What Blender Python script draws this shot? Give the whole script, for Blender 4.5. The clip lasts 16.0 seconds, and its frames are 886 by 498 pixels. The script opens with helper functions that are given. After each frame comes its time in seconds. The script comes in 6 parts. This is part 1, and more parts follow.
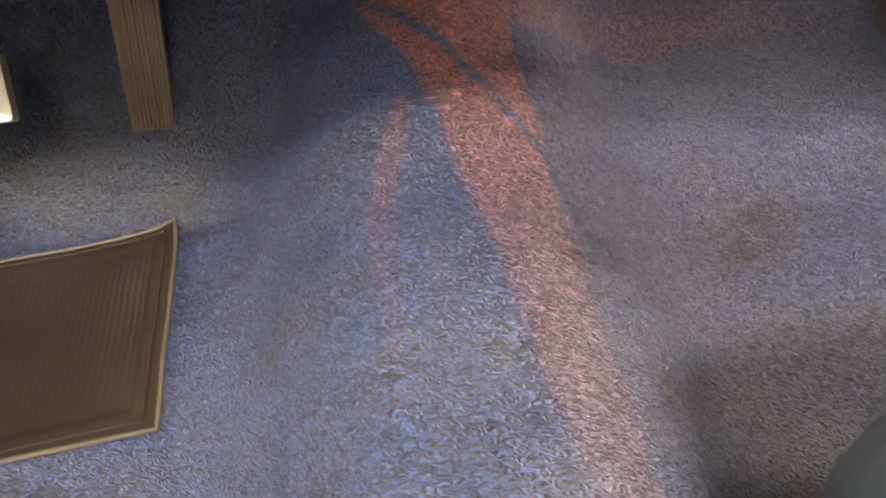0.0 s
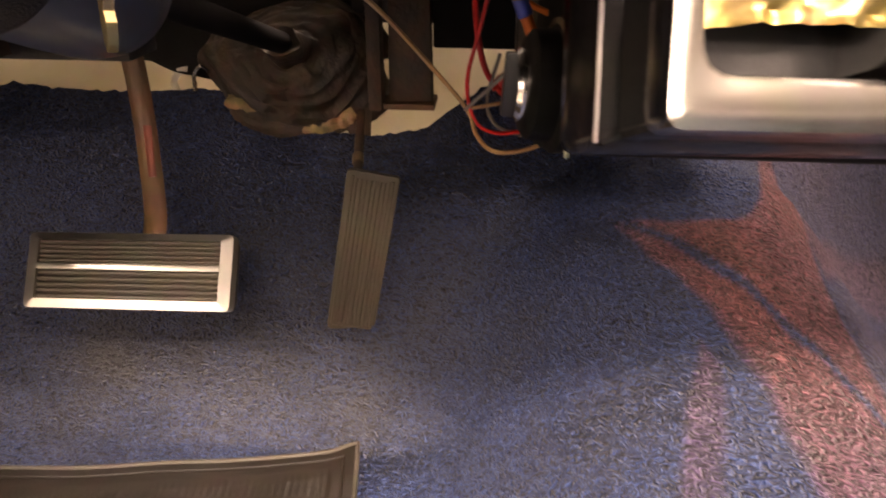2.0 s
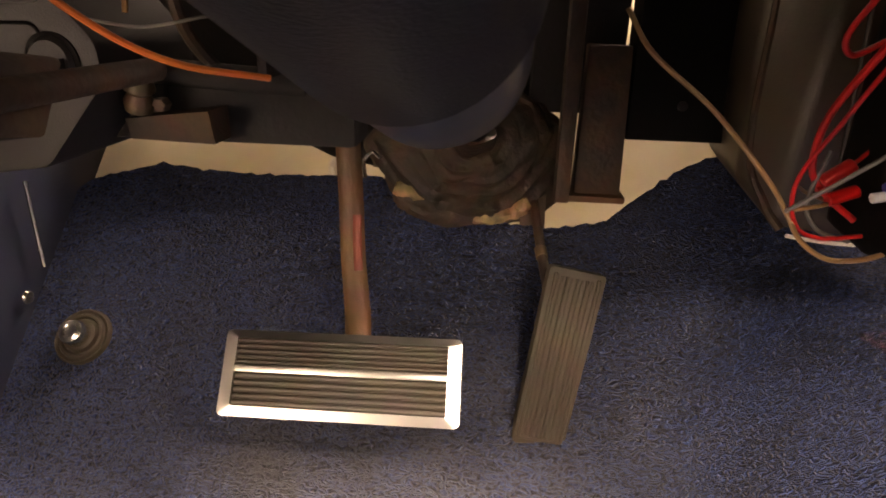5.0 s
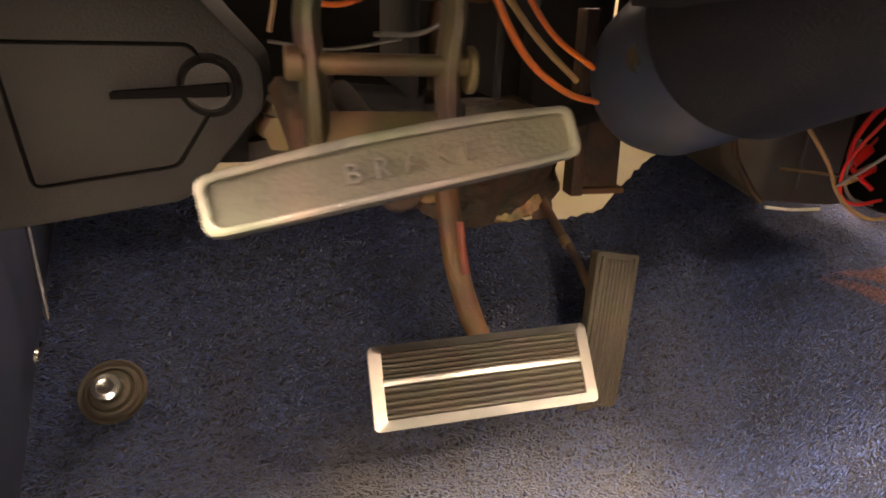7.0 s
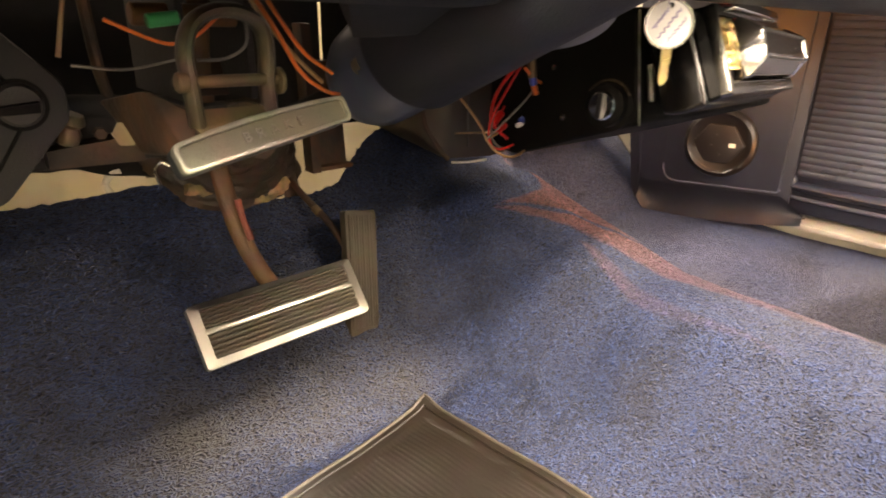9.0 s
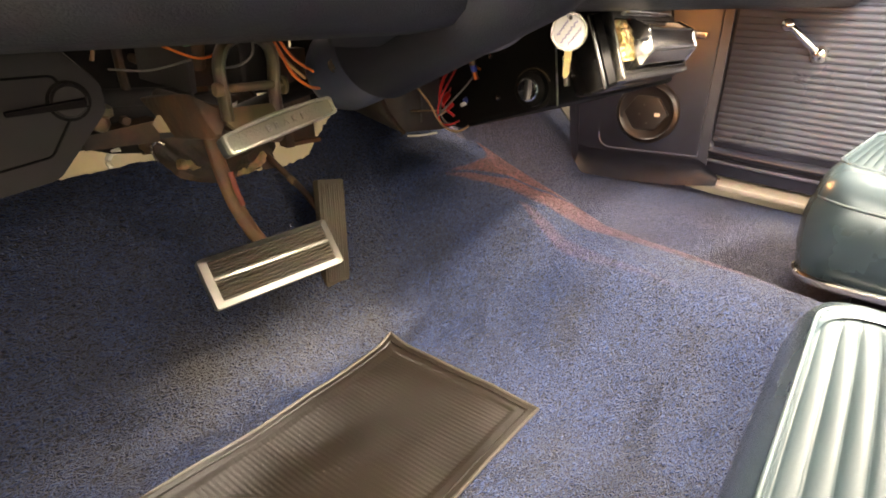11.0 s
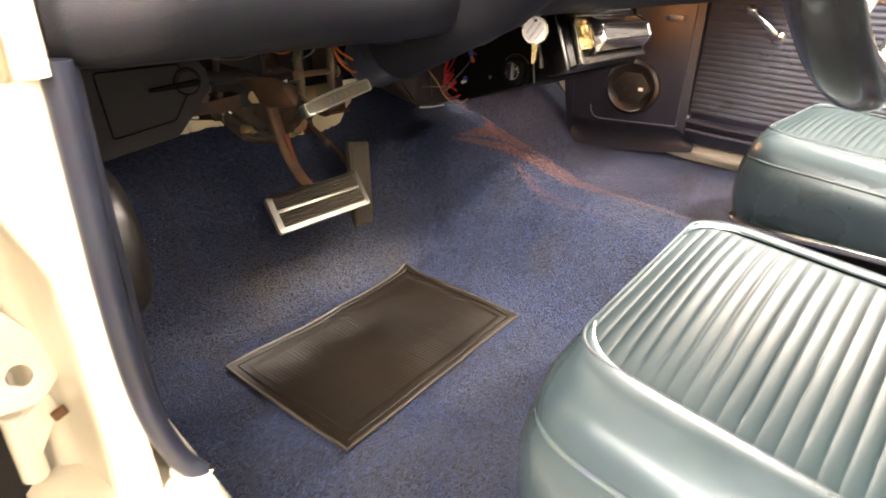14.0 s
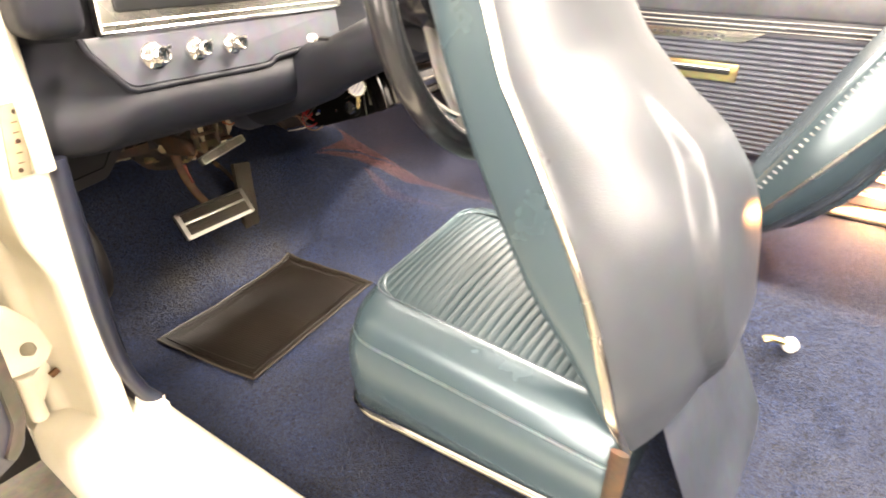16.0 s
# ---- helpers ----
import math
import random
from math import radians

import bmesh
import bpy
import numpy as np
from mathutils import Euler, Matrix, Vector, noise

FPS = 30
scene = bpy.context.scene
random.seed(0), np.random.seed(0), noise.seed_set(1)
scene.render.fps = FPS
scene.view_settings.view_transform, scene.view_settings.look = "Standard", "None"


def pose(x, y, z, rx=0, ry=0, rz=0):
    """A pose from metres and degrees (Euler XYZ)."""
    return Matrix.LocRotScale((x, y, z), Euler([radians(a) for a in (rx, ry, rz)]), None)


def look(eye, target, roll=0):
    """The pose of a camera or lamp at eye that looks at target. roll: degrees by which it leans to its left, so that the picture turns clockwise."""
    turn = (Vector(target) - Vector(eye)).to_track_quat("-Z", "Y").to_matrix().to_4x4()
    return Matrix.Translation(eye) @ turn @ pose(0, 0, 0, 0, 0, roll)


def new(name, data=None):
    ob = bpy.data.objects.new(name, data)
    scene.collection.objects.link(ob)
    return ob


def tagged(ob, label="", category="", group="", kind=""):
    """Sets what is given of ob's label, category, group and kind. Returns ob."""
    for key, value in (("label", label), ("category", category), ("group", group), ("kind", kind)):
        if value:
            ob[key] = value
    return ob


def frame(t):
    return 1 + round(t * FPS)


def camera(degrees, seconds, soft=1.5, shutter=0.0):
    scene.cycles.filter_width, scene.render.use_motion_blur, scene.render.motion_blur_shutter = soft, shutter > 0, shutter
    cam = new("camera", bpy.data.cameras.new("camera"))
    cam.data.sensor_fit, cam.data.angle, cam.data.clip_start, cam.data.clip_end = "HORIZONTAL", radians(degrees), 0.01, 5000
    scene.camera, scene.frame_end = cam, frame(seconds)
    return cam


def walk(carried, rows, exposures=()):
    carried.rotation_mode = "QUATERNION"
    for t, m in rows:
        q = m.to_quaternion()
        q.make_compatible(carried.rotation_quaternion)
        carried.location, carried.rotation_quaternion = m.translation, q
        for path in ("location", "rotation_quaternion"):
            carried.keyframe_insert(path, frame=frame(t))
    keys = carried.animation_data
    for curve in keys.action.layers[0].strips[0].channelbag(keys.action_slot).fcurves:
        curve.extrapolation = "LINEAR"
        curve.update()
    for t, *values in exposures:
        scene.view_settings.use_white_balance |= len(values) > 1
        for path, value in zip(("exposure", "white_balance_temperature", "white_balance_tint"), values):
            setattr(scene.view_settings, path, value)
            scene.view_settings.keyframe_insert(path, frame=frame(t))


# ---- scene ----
cam = camera(73.7, 16.0, soft=1.8, shutter=0.4)
PATH = [
    (0, (-0.0145, -0.4272, 0.4166), (0.0628, 0.9364, -1.0444), -3.50),
    (0.5, (-0.0552, -0.3990, 0.4194), (0.0269, 1.0442, -0.9627), -2.65),
    (1, (-0.0793, -0.3512, 0.4177), (-0.0902, 1.1875, -0.8598), -2.44),
    (1.5, (-0.1191, -0.3300, 0.4010), (-0.1871, 1.3233, -0.7224), -1.04),
    (2, (-0.1583, -0.3090, 0.3930), (-0.2839, 1.4176, -0.6085), 0.31),
    (2.5, (-0.1653, -0.2878, 0.3858), (-0.4076, 1.4738, -0.5296), 0.19),
    (3, (-0.1889, -0.2779, 0.3749), (-0.4728, 1.5104, -0.4743), 0.46),
    (3.5, (-0.2108, -0.2726, 0.3705), (-0.5226, 1.5264, -0.4458), 0.90),
    (4, (-0.2340, -0.2747, 0.3750), (-0.5696, 1.5366, -0.4038), 1.02),
    (6.5, (-0.461, -0.282, 0.389), (-0.12, 1.545, -0.351), 2.3),
    (7, (-0.509, -0.289, 0.39), (-0.046, 1.512, -0.347), 2.4),
    (7.5, (-0.555, -0.305, 0.395), (0.064, 1.451, -0.335), 2.4),
    (8, (-0.569, -0.341, 0.379), (0.301, 1.308, -0.346), 2.4),
    (8.5, (-0.592, -0.374, 0.386), (0.514, 1.133, -0.325), 1.9),
    (9, (-0.599, -0.401, 0.404), (0.653, 0.985, -0.311), 1.4),
    (9.5, (-0.605, -0.43, 0.421), (0.709, 0.883, -0.32), 1.2),
    (10, (-0.627, -0.454, 0.425), (0.708, 0.821, -0.345), 1.1),
    (12.5, (-0.742, -0.56, 0.47), (0.56, 0.697, -0.383), 1.4),
    (13, (-0.755, -0.599, 0.479), (0.535, 0.66, -0.387), 1.4),
    (13.5, (-0.773, -0.617, 0.485), (0.504, 0.644, -0.398), 1.5),
    (14, (-0.817, -0.64, 0.481), (0.454, 0.625, -0.405), 1.2),
    (14.5, (-0.899, -0.676, 0.49), (0.383, 0.571, -0.405), 1.4),
    (15, (-0.952, -0.732, 0.537), (0.381, 0.458, -0.362), 1.3),
    (15.5, (-0.974, -0.81, 0.589), (0.441, 0.271, -0.32), 1.2),
    (16, (-0.989, -0.899, 0.639), (0.47, 0.096, -0.3), 0.7),
]
walk(cam, [(t, look(eye, target, roll)) for t, eye, target, roll in PATH],
     exposures=[(0, 0.05, 7800, 16), (1.0, -0.02, 8000, 24), (2.5, 0.32, 8600, 32), (4.2, 0.48, 8600, 32), (6.6, 0.55, 8700, 25), (8.0, 0.55, 8800, 23), (9.0, 0.5, 8400, 18), (10.2, 0.5, 7900, 15), (12.3, 0.52, 7800, 16), (13.0, 0.28, 7500, 17), (15.0, 0.0, 7400, 18), (16.0, -0.1, 7300, 16)])

# ---- light ----
world = bpy.data.worlds.new("world")
scene.world = world
world.use_nodes = True
world.node_tree.nodes["Background"].inputs[0].default_value = (0.9, 0.93, 1.0, 1)
world.node_tree.nodes["Background"].inputs[1].default_value = 0.9


def added_lamp(x, y, z, w, h, watts, aim, tint=(1, 0.95, 0.87)):
    lamp = bpy.data.lights.new("added_light", "AREA")
    lamp.shape, lamp.size, lamp.size_y, lamp.energy, lamp.color = "RECTANGLE", w, h, watts, tint
    ob = new("added_light", lamp)
    ob.matrix_world = look((x, y, z), aim)
    return ob


# unseen lamps added: fluorescent ceiling rows and low side fills; the car stands open
added_lamp(0.95, -1.95, 2.7, 1.3, 0.36, 540, (0.95, -0.2, 0.1))
added_lamp(0.95, -0.75, 2.75, 0.8, 0.3, 190, (0.6, -0.4, 0.1))
added_lamp(0.60, -3.0, 2.5, 0.5, 0.3, 55, (0.3, 0.1, 0.1))
added_lamp(0.2, -4.5, 2.5, 3.0, 0.3, 240, (0.0, 0.0, 0.1))
added_lamp(-3.6, -2.4, 2.7, 0.4, 2.0, 300, (-0.3, 0.0, 0.1))
added_lamp(-2.2, -1.2, 2.4, 0.5, 1.2, 130, (-0.4, -0.3, 0.2))
# low fills without fixtures, added to brighten the footwell and the dash underside
added_lamp(-2.6, -0.5, 1.3, 2.0, 1.6, 190, (-0.5, 0.0, 0.2), (1, 0.93, 0.84))
added_lamp(-1.9, -3.4, 1.0, 1.6, 1.3, 50, (-0.45, 0.2, 0.2), (1, 0.93, 0.84))
added_lamp(-3.2, -0.6, 0.7, 1.2, 0.9, 70, (-0.4, 0.0, 0.30), (1, 0.93, 0.84))
added_lamp(0.6, 1.6, 2.7, 2.6, 0.5, 390, (0.0, -0.6, 0.2))
# broad fill added far out on the passenger side
added_lamp(4.6, 1.3, 2.2, 3.4, 1.4, 1000, (-0.2, -0.5, 0.3))


# unseen orange point lamps, added to give a warm glow low in the cabin
def orange_glow_lamp(x, y, z, watts):
    lamp = bpy.data.lights.new("orange_glow_lamp", "POINT")
    lamp.energy, lamp.color, lamp.shadow_soft_size = watts, (1, 0.42, 0.14), 0.015
    new("orange_glow_lamp", lamp).location = (x, y, z)


orange_glow_lamp(0.20, -0.02, 0.405, 4.0)
orange_glow_lamp(0.68, -1.03, 0.10, 26.0)


# ---- materials ----
def material(name, colour, rough=0.5, metal=0.0, vary=0.15, scale=60.0, bump=0.0, bump_scale=400.0, coat=0.0, second=None, wear_scale=8.0, spec=0.5, uneven=0.25, coat_rough=0.03):
    """Two scales of colour variation, fine relief, and uneven gloss."""
    m = bpy.data.materials.new(name)
    m.use_nodes = True
    nt = m.node_tree
    bsdf = nt.nodes["Principled BSDF"]
    tc = nt.nodes.new("ShaderNodeTexCoord")
    n1, n2 = nt.nodes.new("ShaderNodeTexNoise"), nt.nodes.new("ShaderNodeTexNoise")
    n1.inputs["Scale"].default_value, n2.inputs["Scale"].default_value = scale, wear_scale
    n1.inputs["Detail"].default_value, n2.inputs["Detail"].default_value = 4, 5
    for n in (n1, n2):
        nt.links.new(tc.outputs["Object"], n.inputs["Vector"])
    ramp = nt.nodes.new("ShaderNodeValToRGB")
    c2 = second or tuple(c * (1 - 2.2 * vary) for c in colour)
    ramp.color_ramp.elements[0].position, ramp.color_ramp.elements[1].position = 0.35, 0.65
    ramp.color_ramp.elements[0].color = (*[max(0.0, c) for c in c2], 1)
    ramp.color_ramp.elements[1].color = (*colour, 1)
    nt.links.new(n2.outputs["Fac"], ramp.inputs["Fac"])
    mix = nt.nodes.new("ShaderNodeMixRGB")
    mix.blend_type, mix.inputs[0].default_value = "OVERLAY", min(1.0, vary * 2)
    nt.links.new(ramp.outputs["Color"], mix.inputs[1])
    nt.links.new(n1.outputs["Color"], mix.inputs[2])
    nt.links.new(mix.outputs["Color"], bsdf.inputs["Base Color"])
    mr = nt.nodes.new("ShaderNodeMapRange")
    mr.inputs["To Min"].default_value, mr.inputs["To Max"].default_value = max(0.02, rough * (1 - uneven)), min(1.0, rough * (1 + uneven))
    nt.links.new(n2.outputs["Fac"], mr.inputs["Value"])
    nt.links.new(mr.outputs["Result"], bsdf.inputs["Roughness"])
    bsdf.inputs["Metallic"].default_value = metal
    bsdf.inputs["Coat Weight"].default_value = coat
    bsdf.inputs["Coat Roughness"].default_value = coat_rough
    bsdf.inputs["Specular IOR Level"].default_value = spec
    if bump:
        n3 = nt.nodes.new("ShaderNodeTexNoise")
        n3.inputs["Scale"].default_value, n3.inputs["Detail"].default_value = bump_scale, 3
        nt.links.new(tc.outputs["Object"], n3.inputs["Vector"])
        b = nt.nodes.new("ShaderNodeBump")
        b.inputs["Strength"].default_value, b.inputs["Distance"].default_value = bump, 0.002
        nt.links.new(n3.outputs["Fac"], b.inputs["Height"])
        nt.links.new(b.outputs["Normal"], bsdf.inputs["Normal"])
    return m


def carpet_material():
    """Blue loop pile with brown soil and a sun-faded red dye along the tunnel's crest."""
    m = bpy.data.materials.new("blue_loop_carpet")
    m.use_nodes = True
    nt = m.node_tree
    add, link = nt.nodes.new, nt.links.new
    bsdf = nt.nodes["Principled BSDF"]
    tc = add("ShaderNodeTexCoord")
    vor = add("ShaderNodeTexVoronoi")
    vor.inputs["Scale"].default_value = 560
    # curled loops, lying in crosswise rows
    rowsv = add("ShaderNodeMapping")
    rowsv.inputs["Scale"].default_value = (0.65, 1.45, 1.0)
    link(tc.outputs["Object"], rowsv.inputs["Vector"])
    loops = add("ShaderNodeTexNoise")
    loops.inputs["Scale"].default_value, loops.inputs["Detail"].default_value, loops.inputs["Distortion"].default_value = 178, 1.2, 0.5
    link(rowsv.outputs["Vector"], loops.inputs["Vector"])
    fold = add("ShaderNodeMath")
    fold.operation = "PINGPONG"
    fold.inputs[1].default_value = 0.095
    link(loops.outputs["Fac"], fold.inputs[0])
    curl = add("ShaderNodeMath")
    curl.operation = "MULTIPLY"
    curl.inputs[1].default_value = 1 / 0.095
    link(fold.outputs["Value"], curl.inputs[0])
    warp = add("ShaderNodeTexNoise")
    warp.inputs["Scale"].default_value, warp.inputs["Detail"].default_value = 130, 2
    mixv = add("ShaderNodeMixRGB")
    mixv.inputs[0].default_value = 0.012
    link(tc.outputs["Object"], warp.inputs["Vector"])
    link(tc.outputs["Object"], mixv.inputs[1])
    link(warp.outputs["Color"], mixv.inputs[2])
    link(mixv.outputs["Color"], vor.inputs["Vector"])
    big, mid = add("ShaderNodeTexNoise"), add("ShaderNodeTexNoise")
    big.inputs["Scale"].default_value, big.inputs["Detail"].default_value = 5, 5
    mid.inputs["Scale"].default_value, mid.inputs["Detail"].default_value = 150, 4
    for n in (big, mid):
        link(tc.outputs["Object"], n.inputs["Vector"])

    def ramp(source, a, b, ca, cb):
        r = add("ShaderNodeValToRGB")
        r.color_ramp.elements[0].position, r.color_ramp.elements[1].position = a, b
        r.color_ramp.elements[0].color, r.color_ramp.elements[1].color = (*ca, 1), (*cb, 1)
        link(source, r.inputs["Fac"])
        return r

    def blend(fac, a, b, kind="MIX"):
        x = add("ShaderNodeMixRGB")
        x.blend_type = kind
        if isinstance(fac, float):
            x.inputs[0].default_value = fac
        else:
            link(fac, x.inputs[0])
        for v, s in ((a, x.inputs[1]), (b, x.inputs[2])):
            if isinstance(v, tuple):
                s.default_value = (*v, 1)
            else:
                link(v, s)
        return x.outputs["Color"]

    pile = ramp(mid.outputs["Fac"], 0.3, 0.7, (0.014, 0.029, 0.089), (0.029, 0.056, 0.154))
    soil = ramp(big.outputs["Fac"], 0.48, 0.70, (0, 0, 0), (0.28, 0.28, 0.28))
    # the dye fade and the trodden dirt: painted per vertex by fade()
    att = add("ShaderNodeAttribute")
    att.attribute_name = "fade"
    sep = add("ShaderNodeSeparateColor")
    link(att.outputs["Color"], sep.inputs["Color"])
    dirty = add("ShaderNodeMath")
    dirty.use_clamp = True
    link(soil.outputs["Color"], dirty.inputs[0])
    link(sep.outputs["Blue"], dirty.inputs[1])
    col = blend(dirty.outputs["Value"], pile.outputs["Color"], (0.032, 0.027, 0.022))
    grain = add("ShaderNodeMath")
    grain.operation = "MULTIPLY_ADD"
    grain.inputs[1].default_value, grain.inputs[2].default_value = 0.3, -0.15
    link(mid.outputs["Fac"], grain.inputs[0])
    plus = add("ShaderNodeMath")
    plus.use_clamp = True
    link(sep.outputs["Red"], plus.inputs[0])
    link(grain.outputs["Value"], plus.inputs[1])
    only = add("ShaderNodeMath")
    only.operation = "MULTIPLY"
    link(plus.outputs["Value"], only.inputs[0])
    edge = ramp(sep.outputs["Red"], 0.05, 0.25, (0, 0, 0), (1, 1, 1))
    link(edge.outputs["Color"], only.inputs[1])
    red = ramp(mid.outputs["Fac"], 0.3, 0.7, (0.15, 0.042, 0.036), (0.25, 0.082, 0.070))
    col = blend(only.outputs["Value"], col, red.outputs["Color"])
    lav = ramp(mid.outputs["Fac"], 0.3, 0.7, (0.060, 0.050, 0.085), (0.16, 0.14, 0.20))
    col = blend(sep.outputs["Green"], col, lav.outputs["Color"])
    # shade in the gaps between the loops, multiplied into the pile colour
    pit_shade = ramp(vor.outputs["Distance"], 0.0, 0.75, (1, 1, 1), (0.45, 0.45, 0.48))
    col = blend(0.75, col, pit_shade.outputs["Color"], "MULTIPLY")
    # loop tops lighter and creases darker: light and shade put into the colour
    loop_shade = ramp(curl.outputs["Value"], 0.05, 0.75, (0.12, 0.12, 0.13), (1.55, 1.55, 1.55))
    col = blend(0.95, col, loop_shade.outputs["Color"], "MULTIPLY")
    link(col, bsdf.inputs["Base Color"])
    bsdf.inputs["Roughness"].default_value = 0.95
    bsdf.inputs["Specular IOR Level"].default_value = 0.15
    bsdf.inputs["Sheen Weight"].default_value = 0.08
    bsdf.inputs["Sheen Roughness"].default_value = 0.5
    h = add("ShaderNodeMath")
    h.operation = "SUBTRACT"
    h.inputs[0].default_value = 1.0
    link(vor.outputs["Distance"], h.inputs[1])
    crest = ramp(curl.outputs["Value"], 0.0, 0.9, (0, 0, 0), (1, 1, 1))
    both = add("ShaderNodeMath")
    both.operation = "MULTIPLY_ADD"
    both.inputs[1].default_value = 0.3
    link(h.outputs["Value"], both.inputs[0])
    link(crest.outputs["Color"], both.inputs[2])
    b = add("ShaderNodeBump")
    b.inputs["Strength"].default_value, b.inputs["Distance"].default_value = 1.0, 0.012
    link(both.outputs["Value"], b.inputs["Height"])
    # soft dents and wrinkles in the old underlay
    wave = add("ShaderNodeTexNoise")
    wave.inputs["Scale"].default_value, wave.inputs["Detail"].default_value = 11, 1.0
    link(tc.outputs["Object"], wave.inputs["Vector"])
    dent = add("ShaderNodeBump")
    dent.inputs["Strength"].default_value, dent.inputs["Distance"].default_value = 0.8, 0.022
    link(wave.outputs["Fac"], dent.inputs["Height"])
    link(dent.outputs["Normal"], b.inputs["Normal"])
    link(b.outputs["Normal"], bsdf.inputs["Normal"])
    return m


CARPET = carpet_material()
DASH = material("dark_blue_padded_vinyl", (0.013, 0.014, 0.019), 0.48, bump=0.25, bump_scale=900, spec=0.22)
DASH_GREY = material("grey_blue_dash_paint", (0.085, 0.088, 0.105), 0.38, bump=0.05)
KICK = material("dark_blue_moulded_plastic", (0.020, 0.023, 0.038), 0.35, bump=0.12, bump_scale=1200)
DUCT = material("dull_black_plastic_duct", (0.020, 0.0175, 0.017), 0.5, bump=0.15, bump_scale=800, spec=0.4)
VINYL = material("steel_blue_pearl_vinyl", (0.056, 0.088, 0.104), 0.27, 0.40, coat=0.3, coat_rough=0.22, bump=0.06, bump_scale=900, vary=0.03, spec=0.6, uneven=0.06, wear_scale=5)
VINYL_GREY = material("pale_grey_vinyl_shell", (0.042, 0.047, 0.055), 0.30, bump=0.12, bump_scale=700, vary=0.06)
PIPING = material("blue_grey_piping", (0.085, 0.115, 0.130), 0.45, 0.3)
CHROME = material("chrome", (0.82, 0.80, 0.77), 0.12, 1.0, vary=0.04, wear_scale=20)
TRIM = material("brushed_chrome_trim", (0.56, 0.535, 0.475), 0.30, 1.0, vary=0.06, wear_scale=40)
RIM_DULL = material("dull_scuffed_metal", (0.30, 0.28, 0.24), 0.45, 0.8, vary=0.3, second=(0.08, 0.07, 0.06), wear_scale=70)
SATIN = material("worn_chrome_trim", (0.70, 0.66, 0.58), 0.26, 1.0, vary=0.1)
GOLD = material("brass_tinted_trim", (0.56, 0.45, 0.22), 0.28, 1.0, vary=0.2)
BRASS_LEAF = material("dull_brass_leaf", (0.40, 0.31, 0.13), 0.42, 0.9, vary=0.3, second=(0.12, 0.085, 0.03), wear_scale=90)
BLACK = material("black_plastic", (0.012, 0.012, 0.013), 0.35, bump=0.05)
SEAM = material("matt_black_groove", (0.008, 0.007, 0.007), 0.9, spec=0.1)
SHADE = material("dark_matt", (0.018, 0.016, 0.016), 0.8, bump=0.3, bump_scale=200)
RUBBER = material("black_rubber", (0.040, 0.036, 0.032), 0.5, bump=0.15, bump_scale=500, vary=0.1)
INSERT = material("dusty_grey_rubber_insert", (0.075, 0.062, 0.044), 0.55, bump=0.1, bump_scale=500, second=(0.045, 0.037, 0.028), spec=0.4)
PAD = material("dusty_brown_black_rubber", (0.046, 0.036, 0.023), 0.6, bump=0.1, bump_scale=500, second=(0.030, 0.022, 0.014), spec=0.3)
MAT = material("brown_black_rubber_mat", (0.0052, 0.0038, 0.0027), 0.42, spec=0.22, bump=0.12, bump_scale=900, second=(0.0085, 0.0062, 0.0043), wear_scale=6)
PIPE_TAN = material("worn_tan_edge", (0.034, 0.027, 0.019), 0.5)
SMEAR = material("orange_red_paint_smear", (0.30, 0.045, 0.015), 0.6, vary=0.3)
RUST = material("rusty_brown_steel", (0.125, 0.058, 0.020), 0.55, 0.2, vary=0.25, second=(0.075, 0.036, 0.016), bump=0.2, wear_scale=25)
RUST_DARK = material("dark_rusty_steel", (0.062, 0.031, 0.014), 0.7, 0.1, vary=0.25, second=(0.020, 0.012, 0.008), bump=0.5, bump_scale=180, wear_scale=30)
CAD = material("yellowed_zinc_plate", (0.135, 0.100, 0.055), 0.5, 0.4, vary=0.25, second=(0.08, 0.055, 0.03), bump=0.15, wear_scale=30)
GLOSS_BLACK = material("gloss_black_enamel", (0.007, 0.0065, 0.006), 0.16, spec=0.35)
BEZEL = material("satin_aged_chrome", (0.24, 0.228, 0.208), 0.18, 1.0, vary=0.08, wear_scale=20)
CASE = material("black_crackle_case", (0.006, 0.0055, 0.005), 0.55, bump=0.1, bump_scale=700, spec=0.05)
DOOR_PANEL = material("slate_grey_vinyl_panel", (0.034, 0.034, 0.044), 0.33, bump=0.12, bump_scale=900, vary=0.1)
BINDING = material("grey_brown_binding", (0.065, 0.054, 0.043), 0.45, vary=0.2, wear_scale=40)
CREAM = material("cream_white_body_paint", (0.70, 0.65, 0.52), 0.3, coat=0.4, vary=0.04)
PRIMER = material("chalky_white_paint", (0.80, 0.76, 0.64), 0.6, vary=0.08, second=(0.66, 0.60, 0.47), bump=0.1)
ALU = material("dull_aluminium", (0.62, 0.58, 0.50), 0.5, 0.5, vary=0.08)
WIRE_RED = material("red_wire", (0.55, 0.012, 0.010), 0.35)
WIRE_ORANGE = material("orange_wire", (0.62, 0.13, 0.02), 0.4)
WIRE_TAN = material("tan_wire", (0.30, 0.17, 0.07), 0.35)
WIRE_GREY = material("grey_wire", (0.13, 0.12, 0.11), 0.5)
WIRE_GREEN = material("green_wire", (0.02, 0.25, 0.09), 0.4)
WIRE_BLUE = material("blue_connector", (0.03, 0.06, 0.35), 0.4)
PAPER = material("white_card_tag", (0.78, 0.77, 0.74), 0.7, vary=0.03)
INK = material("purple_ink", (0.22, 0.18, 0.42), 0.7)
COLUMN = material("blue_grey_column_paint", (0.045, 0.055, 0.085), 0.3, coat=0.3)
